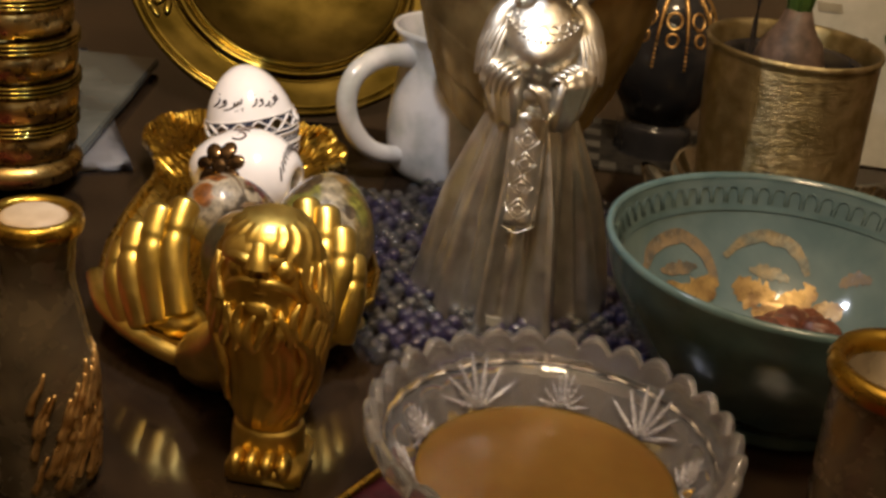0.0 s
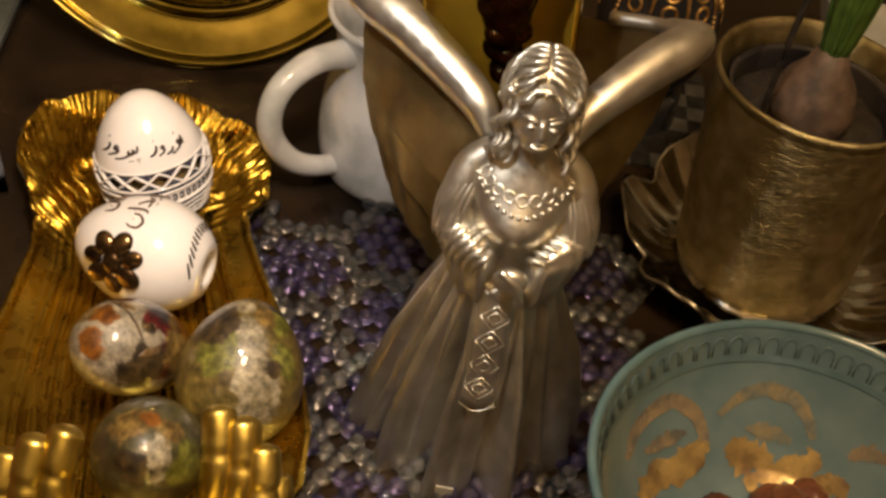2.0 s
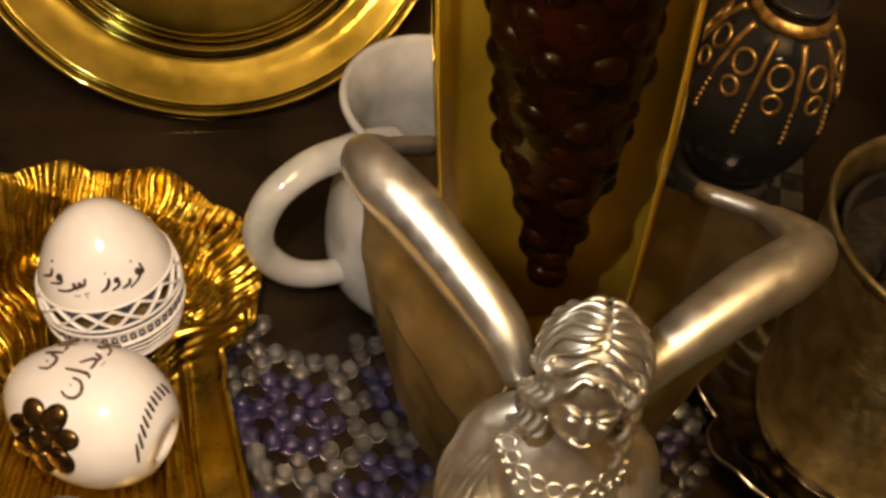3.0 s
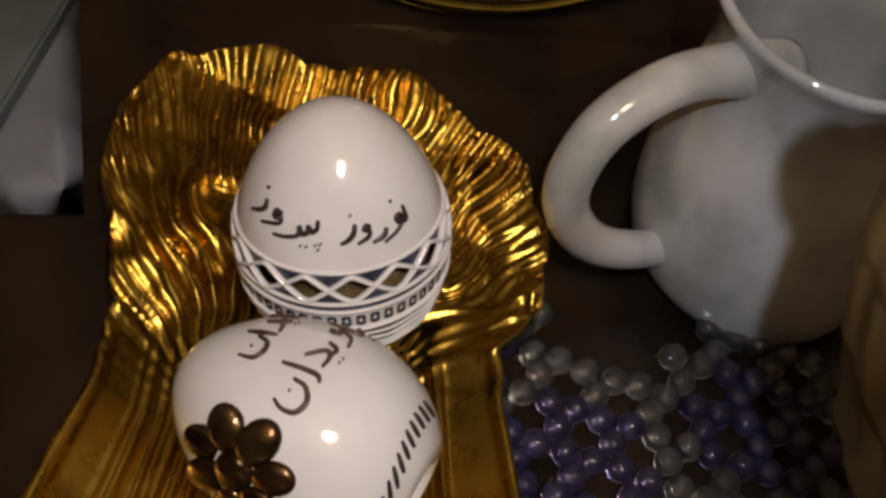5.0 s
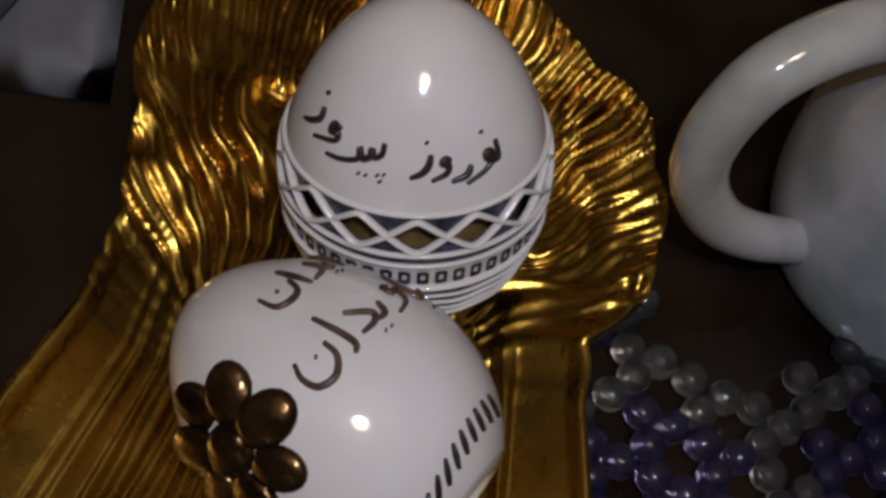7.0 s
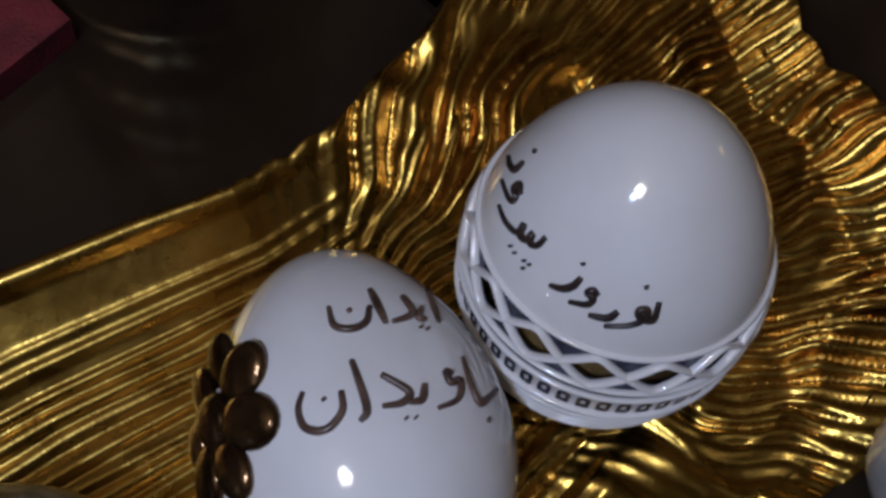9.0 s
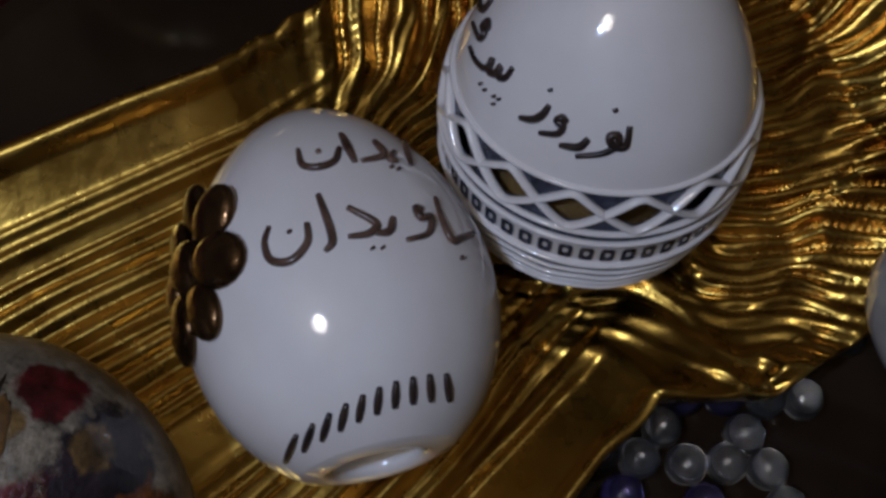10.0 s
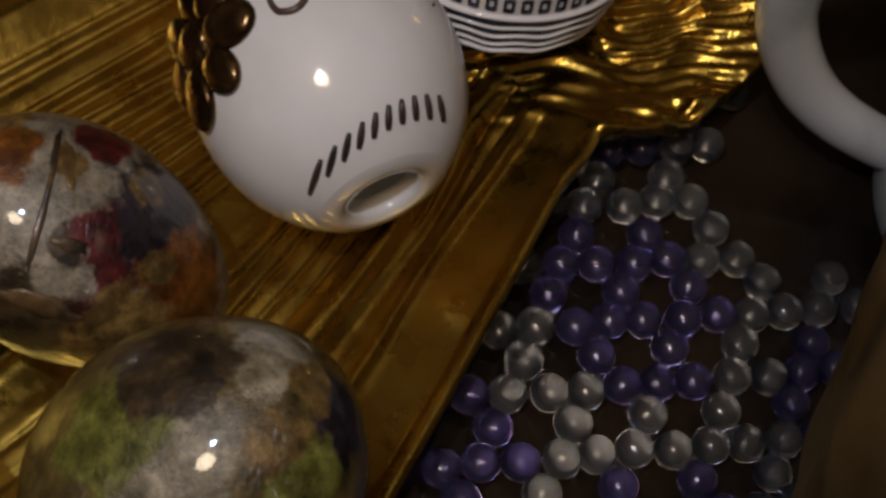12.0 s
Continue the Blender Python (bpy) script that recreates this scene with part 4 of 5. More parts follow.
    bits.append(tube([hc + Vector((.01, -.128, .03)), hc + Vector((.012, -.155, -.03)), hc + Vector((.012, -.14, -.04))], .013, 8, n=8))
    for sx in (-1, 1):
        bits.append(tube([hc + Vector((.012 + sx * .022, -.13, .026)), hc + Vector((.012 + sx * .05, -.122, .034)), hc + Vector((.012 + sx * .075, -.098, .022))], .007, 8, n=8))
        bits.append(ball(hc + Vector((.012 + sx * .04, -.125, .0)), .018, .012, .011, seg=10, rings=6))
    bits.append(tube([hc + Vector((-.018, -.135, -.075)), hc + Vector((.012, -.145, -.078)), hc + Vector((.042, -.135, -.075))], .009, 8, n=8))
    rnd = random.Random(4)
    # long ringlets falling to the shoulders
    for i in range(17):
        w = math.pi * (-.2 + 1.4 * i / 16)
        pts = []
        for j in range(26):
            f = j / 25
            q = f * 15 + i * 1.7
            rad = .118 + .035 * f
            o = hc + Vector((rad * math.cos(w), rad * .95 * math.sin(w), .10 - .31 * f))
            u = Vector((-math.sin(w), math.cos(w), 0))
            v = Vector((math.cos(w), math.sin(w), 0))
            pts.append(o + (u * math.cos(q) + v * math.sin(q)) * .017)
        bits.append(tube(pts, lambda s: .019 * (1 - .45 * s), 7))
    bits.append(ball(hc + Vector((0, .045, .045)), .14, .135, .16, seg=32, rings=20))
    for sx in (-1, 1):
        for i in range(9):
            f = i / 8
            y0 = -.105 + .26 * f
            k = math.sqrt(max(.06, 1 - ((y0 - .03) / .16) ** 2))
            pts = []
            for j in range(9):
                g = j / 8
                w = math.pi / 2 * (1 - 1.05 * g)
                pts.append(hc + Vector((sx * (.006 + .145 * k * math.cos(w)), y0 + .012 * math.sin(g * 9 + i), .045 + .168 * k * math.sin(w))))
            bits.append(tube(pts, lambda s: .0085 + .002 * math.sin(s * 12), 7, n=18))
    # arched tops of the wings
    for pts in ([(1.95, .86, 1.58), (1.87, .95, 1.68), (1.62, 1.15, 1.78), (1.44, 1.27, 1.82), (1.36, 1.37, 1.80), (1.42, 1.5, 1.73), (1.54, 1.61, 1.67)],
                [(2.24, .86, 1.6), (2.32, .97, 1.71), (2.51, 1.16, 1.81), (2.665, 1.31, 1.855), (2.7, 1.42, 1.83), (2.58, 1.56, 1.77), (2.39, 1.65, 1.71)]):
        bits.append(tube(pts, lambda s: .04 + .055 * math.sin(math.pi * min(1, s * 1.25)) if s < .8 else .03, 16, n=40))
    return merge(*bits)


def wing_form(top, low):
    """A wing as a curved sheet with layered feathers, from its arched top to its lower edge."""
    nu, nv = 60, 60
    a, b = spline(top, nu + 1), spline(low, nu + 1)
    bm = bmesh.new()
    g = []
    for i in range(nu + 1):
        col = []
        for j in range(nv + 1):
            s = j / nv
            p = a[i].lerp(b[i], s)
            out = Vector((p.x - 2.05, p.y - 1.25, 0)).normalized()
            bulge = .06 * math.sin(math.pi * s)
            feather = .010 * abs(math.sin(i * .42 + .6 * math.sin(s * 9))) * (1 if s > .2 else s * 5) + .012 * ((s * 4) % 1) * s
            col.append(bm.verts.new(p + out * (bulge + feather)))
        g.append(col)
    for i in range(nu):
        for j in range(nv):
            bm.faces.new((g[i][j], g[i + 1][j], g[i + 1][j + 1], g[i][j + 1]))
    bmesh.ops.solidify(bm, geom=bm.faces[:], thickness=.035)
    bmesh.ops.recalc_face_normals(bm, faces=bm.faces)
    return bm


angel = thing("angel_candle_holder", (2.14, .8, 0), "antique silver angel statue with folded arms and cupped bronze wings", "statue")
wl = wing_form([(1.93, .9, 1.6), (1.86, .97, 1.67), (1.62, 1.17, 1.76), (1.44, 1.29, 1.8), (1.39, 1.38, 1.78), (1.54, 1.6, 1.65), (1.95, 1.72, 1.66)],
               [(1.92, .9, .75), (1.82, .98, .8), (1.7, 1.1, .85), (1.6, 1.24, .92), (1.58, 1.36, .95), (1.68, 1.5, .92), (1.95, 1.6, .9)])
wr = wing_form([(1.95, 1.72, 1.66), (2.39, 1.64, 1.69), (2.62, 1.5, 1.79), (2.66, 1.36, 1.83), (2.5, 1.18, 1.79), (2.32, .99, 1.69), (2.25, .9, 1.6)],
               [(1.95, 1.6, .9), (2.3, 1.55, .93), (2.46, 1.42, .96), (2.45, 1.32, .96), (2.38, 1.14, .9), (2.3, .98, .82), (2.24, .9, .75)])
cupfloor = lathe([(0, .98), (.36, .98), (.36, 1.04), (0, 1.04)], (2.03, 1.27, 0), 32)
stem = lathe([(0, .0), (.3, 0), (.3, .05), (.14, .2), (.12, .8), (.34, 1.0), (0, 1.0)], (2.05, 1.2, 0), 32)
body = angel_form()
plain = len(body.faces)
statue = part("statue", merge(body, wl, wr, cupfloor, stem), SILVER, angel)
statue.data.materials.append(WING)
for poly in statue.data.polygons:
    poly.material_index = 0 if poly.index < plain else 1
part("label", slab(2.0, 2.085, .288, .296, .02, .115), TAG, angel, "small pale square label", smooth=False)


def candle_glass():
    def leaning(bm):
        for v in bm.verts:
            v.co.x -= .14 * (v.co.z - 1.06)
        return bm
    ob = thing("amber_candle_glass", (2.0, 1.27, 1.05), "tall amber glass holding dark red resin standing in the wings", "candle")
    pane = part("glass", leaning(lathe([(0, 1.06), (.22, 1.06), (.26, 1.1), (.31, 1.6), (.335, 2.2), (.36, 3.2), (.35, 3.215), (0, 3.215)], (2.02, 1.32, 0), 64)), AMBER, ob)
    pane.visible_shadow = False
    # added diffuse half shell; its colour paints the golden light seen through the glass
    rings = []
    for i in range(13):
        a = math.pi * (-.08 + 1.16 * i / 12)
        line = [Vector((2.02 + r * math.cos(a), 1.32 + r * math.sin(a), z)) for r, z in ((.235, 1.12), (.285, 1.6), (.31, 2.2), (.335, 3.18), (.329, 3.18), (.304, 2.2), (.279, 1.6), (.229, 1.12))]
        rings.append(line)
    part("glow_shell", leaning(loft(rings)), AMBER_BACK_GLOW, ob, "added half shell coloured as golden light through the glass")
    bits = [lathe([(0, 1.54), (.02, 1.58), (.055, 1.7), (.105, 1.88), (.16, 2.1), (.205, 2.5), (.205, 2.9), (0, 2.95)], (2.04, 1.32, 0), 32)]
    rnd = random.Random(9)
    for i in range(13):
        z = 1.58 + .106 * i
        r = float(np.interp(z, [1.56, 1.7, 1.88, 2.1, 2.5, 2.9], [.008, .03, .072, .125, .168, .165]))
        n = max(3, round(6.28 * r / .115))
        for k in range(n):
            w = 6.283 * (k + .5 * (i % 2)) / n
            q = rnd.uniform(.048, .064)
            bits.append(ball((2.04 + r * math.cos(w), 1.32 + r * math.sin(w), z + rnd.uniform(-.015, .015)), q, q, q * .95, seg=16, rings=10))
    part("resin", leaning(merge(*bits)), RESIN, ob, "dark red knobbly cone inside the glass")


candle_glass()

# ---- teal bowl with fruit ----
BC = Vector((3.405, .032, 0))
BS = .914
BOWL_IN = [(r * BS, z * BS) for r, z in [(0, .13), (.2, .14), (.42, .2), (.58, .3), (.71, .46), (.82, .62), (.88, .74), (.90, .80), (.93, .9)]]


def bowl_inner_r(z):
    for (r0, z0), (r1, z1) in zip(BOWL_IN, BOWL_IN[1:]):
        if z0 <= z <= z1:
            return r0 + (r1 - r0) * (z - z0) / (z1 - z0)
    return 0.0 if z < .13 * BS else 9.0


def teal_bowl():
    ob = thing("pottery_bowl", BC, "large teal glazed pottery bowl painted inside with gold arcs", "bowl")
    wob = lambda a, i: 1 + .006 * math.sin(2 * a + .5) + .003 * math.sin(5 * a)
    outer = spline([(.42, .0, 0), (.47, .02, 0), (.5, .1, 0), (.62, .22, 0), (.8, .45, 0), (.91, .68, 0), (.955, .84, 0), (.972, .9, 0)], 40)
    part("body", lathe([(r * BS, z * BS) for r, z in [(0, .03), (.38, .03), (.4, 0)] + [(p.x, p.y) for p in outer] + [(.97, .918), (.958, .93), (.942, .928), (.93, .905)]], BC, 96, bump=wob), TEAL, ob)
    part("lining", lathe([(r, z) for r, z in BOWL_IN], BC, 96, bump=wob), TEAL_IN, ob, "pale blue glazed inside")
    part("foot_line", lathe([(bowl_inner_r(z) - .008, z) for z in (.699, .686, .672)], BC, 96, bump=wob), DEEP_TEAL, ob, "dark line below the rim")
    for k in range(64):
        a = 2 * math.pi * k / 64

        def spot(da, z):
            r = (bowl_inner_r(z) - .006) * wob(a, 0)
            return BC + Vector((r * math.cos(a + da), r * math.sin(a + da), z))
        part("petal_mark", tube([spot(-.038, .708), spot(-.037, .759), spot(-.026, .781), spot(0, .79), spot(.026, .781), spot(.037, .759), spot(.038, .708)], .0028, 5), DEEP_TEAL, ob)

    def inside(p):
        d = Vector((p.x - BC.x, p.y - BC.y)).length
        return p.z < .9 * BS and d > bowl_inner_r(p.z) * wob(math.atan2(p.y - BC.y, p.x - BC.x), 0) and d < 1.2
    pen = Pen((1.7204, -3.0544, 4.6006), (1.7716, -1.5905, 3.2388), 11.42, lambda p: inside(p) and p.y > -.2)
    k = 1000 / 2274.4
    def at(x, y):
        return 236 + x / 2.02, -99 - y / 2.02
    swell = lambda w, low=.3: (lambda s: w * (low + (1 - low) * math.sin(math.pi * (.06 + .88 * s))))
    for i, (name, rows, half, mat, rag) in enumerate((
            ("arc", [(182, 552), (225, 430), (330, 345), (410, 375), (450, 450), (462, 500)], swell(14, .2), ARC_BROWN, .25),
            ("arc", [(508, 392), (600, 318), (690, 303), (780, 340), (828, 410), (842, 480)], swell(14, .25), FAINT_GOLD, .35),
            ("leaf_mark", [(245, 528), (320, 480), (392, 452)], swell(13, .1), ARC_BROWN, .5),
            ("leaf_mark", [(605, 440), (690, 455), (765, 490)], swell(15, .15), FAINT_GOLD, .6),
            ("patch", [(230, 690), (300, 610), (400, 560), (458, 480)], swell(26, .3), AMBER_PAINT_AND_GLEAM, .7),
            ("patch", [(545, 490), (610, 540), (700, 560)], swell(30, .4), AMBER_PAINT_AND_GLEAM, .7),
            ("patch", [(600, 640), (690, 600), (810, 580), (850, 520)], swell(25, .35), AMBER_PAINT_AND_GLEAM, .9),
            ("patch", [(800, 680), (880, 640), (970, 670)], swell(22, .4), AMBER_PAINT_AND_GLEAM, .8),
            ("leaf_mark", [(970, 545), (1040, 530), (1110, 560)], swell(14, .3), ARC_BROWN, .6))):
        b = pen.ribbon([at(*r) for r in rows], half, size=k, ragged=rag, seed=i)
        if len(b.faces):
            part(name, b, mat, ob)


teal_bowl()
def fruit_form():
    bm = ball((0, 0, 0), .12, .092, .088, None, 40, 24)
    for v in bm.verts:
        a = math.atan2(v.co.z, v.co.y)
        v.co *= 1 + .035 * math.sin(a * 9 + 6 * noise.noise(v.co * 14)) + .05 * noise.noise(v.co * 22)
    return bm


rnd = random.Random(11)
first = None
for i in range(20):
    lay = 0 if i < 14 else 1
    a, r = i * 2.4, (.07 + .10 * math.sqrt(i) if not lay else .05 + .08 * math.sqrt(max(i - 13, 0)))
    p = Vector((3.52 + r * .85 * math.cos(a), .2 + r * .7 * math.sin(a), .2 + .07 * lay + .16 * r * r))
    m = Euler((rnd.uniform(-.5, .5), rnd.uniform(-.5, .5), rnd.uniform(0, 6.28))).to_matrix()
    f = part("oleaster_fruit", fruit_form(), FRUIT) if first is None else None
    if f:
        first = tagged(f, "wrinkled reddish brown dried fruit in the teal bowl", "fruit", "fruits in the bowl")
        f.matrix_world = Matrix.Translation(p * U) @ m.to_4x4()
    else:
        copy_thing(first, Matrix.Translation(p * U) @ m.to_4x4())

# ---- crystal bowl ----
def crystal_bowl():
    c = (2.38, -1.34, 0)
    ob = thing("crystal_bowl", c, "cut crystal bowl with scalloped rim filled with amber pudding", "bowl")
    def scalloped(bm, low=.5):
        for v in bm.verts:
            h = max(0.0, min(1.0, (v.co.z - low) / .12))
            d = Vector((v.co.x - c[0], v.co.y - c[1], 0))
            lobe = abs(math.sin(math.atan2(d.y, d.x) * 15)) ** .8
            v.co += d.normalized() * (.022 * h * (lobe - .5)) + Vector((0, 0, .062 * h * (lobe - .45)))
        return bm
    def trim(bm):
        for v in bm.verts:
            v.co = Vector((c[0] + (v.co.x - c[0]) * .955, c[1] + (v.co.y - c[1]) * .955, v.co.z * .9))
        return bm
    wave = lambda a, i: 1 + (.012 * math.cos(a * 24) if 3 <= i <= 8 or i > 12 else 0)
    prof = [(0, 0.0), (.3, 0), (.34, .02), (.36, .05), (.42, .12), (.5, .23), (.575, .34), (.64, .44), (.68, .51), (.66, .52), (.64, .51), (.60, .46), (.53, .35), (.46, .25), (.38, .15), (.3, .08), (0, .07)]
    part("body", trim(lathe(prof, c, 208, bump=wave)), CRYSTAL, ob)
    part("rim", trim(scalloped(lathe([(.645, .512), (.69, .505), (.715, .53), (.735, .57), (.742, .605), (.732, .63), (.712, .638), (.69, .625), (.672, .59), (.655, .545)], c, 360, closed=True))), CUT_EDGE, ob, "scalloped cut glass rim")
    for k in range(9):
        a0 = 2 * math.pi * (k + .15) / 9
        big = k % 2
        cnt = 7 if big else 9
        for j in range(cnt):
            f = (j - cnt // 2) / (cnt // 2)
            a = a0 + f * (.33 if big else .21)
            p = Vector((c[0] + .535 * math.cos(a0 + f * .03), c[1] + .535 * math.sin(a0 + f * .03), .372))
            z = (.60 if big else .53) - .13 * abs(f) ** 1.5
            r = .475 + (z - .25) * .49 - .004
            q = Vector((c[0] + r * math.cos(a), c[1] + r * math.sin(a), z))
            part("cut_ray", trim(tube([p, (p + q) / 2, q], lambda s: .002 + (.0105 if big else .007) * math.sin(math.pi * min(1, s * .85 + .1)), 4, n=6)), FROST, ob)
    part("pudding", trim(lathe([(0, .36), (.35, .36), (.505, .363), (.525, .37), (.45, .26), (.3, .1), (0, .09)], c, 96)), HONEY, ob, "smooth amber brown pudding")


crystal_bowl()

# ---- brass charger bowl behind ----
def charger():
    n = Vector((.369, -.892, 1)).normalized()
    m, c = turned_to(n), Vector((.115, 3.895, .862))
    ob = thing("brass_plate", (.41, 3.06, 0), "large polished brass plate with stepped rings leaning back", "plate")
    prof = spline([(0, -.17, 0), (.3, -.155, 0), (.5, -.115, 0), (.64, -.065, 0), (.74, -.02, 0), (.8, .012, 0), (.818, .03, 0), (.834, .022, 0), (.845, .006, 0), (.862, .02, 0), (.885, .04, 0), (.905, .036, 0), (.915, .012, 0),
                   (.93, -.002, 0), (.95, .004, 0), (1.03, .012, 0), (1.12, .03, 0), (1.155, .036, 0), (1.168, .024, 0), (1.18, .036, 0), (1.203, .044, 0), (1.222, .034, 0), (1.226, .016, 0), (1.212, 0, 0), (1.15, -.012, 0),
                   (1.0, -.035, 0), (.85, -.05, 0), (.7, -.1, 0), (.4, -.19, 0), (0, -.22, 0)], 160)
    part("body", lathe([(max(0.0, p.x), p.y) for p in prof], c, 144, m), BRASS, ob)
    # cast leaf relief on the broad rim
    rnd = random.Random(2)
    for k in range(13):
        a = radians(150 + k * 4.2)
        for j in range(2):
            r = 1.0 + .1 * j + rnd.uniform(-.02, .02)
            q = m @ Matrix.Rotation(a + rnd.uniform(0.3, 1.7), 3, "Z")
            part("leaf", ball(c + m @ Vector((r * math.cos(a), r * math.sin(a), .022)), .075, .03, .022, q, 12, 8), BRASS, ob)


charger()

# ---- planter with bulb, on its lobed saucer ----
def planter():
    c = Vector((3.56, 2.29, 0))
    ob = thing("planter", c, "brushed bronze metal planter with raised rim", "planter")
    groove = lambda a, i: 1 + (.0015 * math.sin(i * 2.1 + 3 * math.sin(a * 3 + i * .3)) if 3 < i < 74 else 0)
    rows = [(0, .09), (.42, .09), (.465, .1), (.478, .14)] + [(.478 + .035 * i / 70, .14 + 1.01 * i / 70) for i in range(1, 71)]
    rows += [(.522, 1.165), (.53, 1.188), (.522, 1.203), (.506, 1.198), (.494, 1.165), (.488, 1.02), (.46, .3), (0, .25)]
    bm = lathe(rows, c, 120, bump=groove)
    for v in bm.verts:
        v.co.x += .04 * (1 - v.co.z / 1.2)
        v.co.y -= .13 * (1 - v.co.z / 1.2)
    part("body", bm, POT, ob)
    part("pot_liner", lathe([(.42, .85), (.425, 1.07), (.44, 1.09), (.42, 1.1), (.405, 1.07), (.40, .85)], c, 64), BLACK, ob)
    bm = lathe([(0, .98), (.2, .98), (.3, .97), (.415, .95)], c, 48)
    for v in bm.verts:
        v.co.z += .03 * noise.noise(v.co * 9)
    part("soil", bm, SOIL, ob, "dark crumbly soil")
    pl = thing("hyacinth", (3.53, 2.2, .97), "hyacinth bulb with green leaves growing in the planter", "plant")
    bc = Vector((3.53, 2.2, 1.1))
    part("bulb", lathe([(0, -.2), (.12, -.19), (.2, -.1), (.215, .0), (.18, .12), (.11, .22), (.075, .32), (0, .34)], bc, 32, bump=lambda a, i: 1 + .02 * math.sin(a * 11)), BULB, pl)
    rnd = random.Random(8)
    for i in range(6):
        a = i * 1.05 + .3
        d = Vector((math.cos(a), math.sin(a), 0))
        pts = [bc + d * .03 + Vector((0, 0, .22)), bc + d * .07 + Vector((0, 0, .6)), bc + d * .10 + Vector((0, 0, 1.1)), bc + d * (.16 + .1 * rnd.random()) + Vector((0, 0, 1.75))]
        part("leaf", tube(pts, lambda s: .075 * (1 - .75 * s ** 2) * (.7 + .6 * min(1, s * 3)), 10, n=18, flat=.3, up=tuple(d)), LEAF, pl)
    part("twig", tube([(3.3, 2.12, .96), (3.28, 2.1, 1.4), (3.31, 2.12, 2.1)], .016, 8, n=10), SOIL, pl)
    sc = thing("lobed_saucer", (3.6, 2.18, 0), "pewter saucer with wavy lobed edge under the planter", "saucer")
    rings = []
    for i in range(26):
        s = i / 25
        ring = []
        for k in range(144):
            a = 2 * math.pi * k / 144
            lobe = abs(math.sin(a * 3.5 + .35))
            r = (.25 + .59 * s) * (1 - .16 * s * s * (1 - lobe) ** 2) * (1 + .03 * s * math.sin(a * 7 + 1))
            z = .03 + .02 * s + .27 * max(0.0, s - .45) ** 1.6 * (.6 + .6 * lobe) * 2 + .008 * math.sin(a * 28) * s
            ring.append(Vector((3.61 + r * math.cos(a), 2.17 + r * math.sin(a), z)))
        rings.append(ring)
    low = [[p - Vector((0, 0, .028)) for p in r] for r in rings]
    part("plate", loft(rings + low[::-1], cap=False), SAUCER, sc)
    part("foot", lathe([(0, .0), (.45, 0), (.45, .045), (0, .045)], (3.6, 2.17, 0), 48), SAUCER, sc)


planter()

# ---- dark jar with gold relief ----
def jar():
    c = Vector((2.9, 3.42, 0))
    ob = thing("dark_jar", c, "dark egg-shaped jar with gold relief on a black foot", "jar")
    shape = [(.0, .0), (.27, .0), (.275, .03), (.265, .2), (.225, .25), (.245, .3), (.31, .42), (.345, .58), (.35, .75), (.315, .93), (.25, 1.08), (.175, 1.17), (.15, 1.23), (.17, 1.28), (.145, 1.285), (.12, 1.24), (0, 1.22)]
    rows = spline([(r, z, 0) for r, z in shape], 80)
    part("body", lathe([(max(0, p.x), p.y) for p in rows], c, 72), DARKGLASS, ob)

    def rr(z):
        return float(np.interp(z, [z0 for r, z0 in shape[:13]], [r for r, z0 in shape[:13]])) + .004

    for k in range(10):
        a = 2 * math.pi * k / 10
        for z, size in ((1.02, .055), (.90, .045)):
            pts = []
            for j in range(17):
                b = 2 * math.pi * j / 16
                zz = z + size * .95 * math.sin(b)
                aa = a + .31 + size * .9 * math.cos(b) / rr(zz)
                pts.append(c + Vector((rr(zz) * math.cos(aa), rr(zz) * math.sin(aa), zz)))
            part("lattice_loop", tube(pts, .009, 8, cap=False), GILT, ob)
        part("gilt_band", tube([c + Vector(((rr(z) + .002) * math.cos(a), (rr(z) + .002) * math.sin(a), z)) for z in (1.15, 1.08, 1.0, .93, .88)], lambda s: .016 * (1 - .5 * s), 8, n=14), GILT, ob)
        part("bead_string", merge(*[ball(c + Vector((rr(z) * math.cos(a), rr(z) * math.sin(a), z)), .011, seg=8, rings=6) for z in (.86, .83, .80, .77, .74, .71)]), GILT, ob)
    part("collar", lathe([(.17, 1.165), (.19, 1.175), (.188, 1.2), (.16, 1.22)], c, 48), GILT, ob)
    mat = thing("checked_mat", (2.9, 3.4, 0), "black and white checked table mat under the jar", "mat")
    nx = 8
    for i in range(nx):
        for k in range(nx):
            if i in (0, nx - 1) or k in (0, nx - 1) or i == nx - 2:
                x, y = 2.42 + i * .12, 2.88 + k * .13
                part("check", slab(x, x + .118, y, y + .128, .002, .02), CHECK if (i + k) % 2 else CLOTH, mat, smooth=False)
    part("cloth", slab(2.54, 3.14, 3.01, 3.79, .0, .016), CLOTH, mat, smooth=False)


jar()

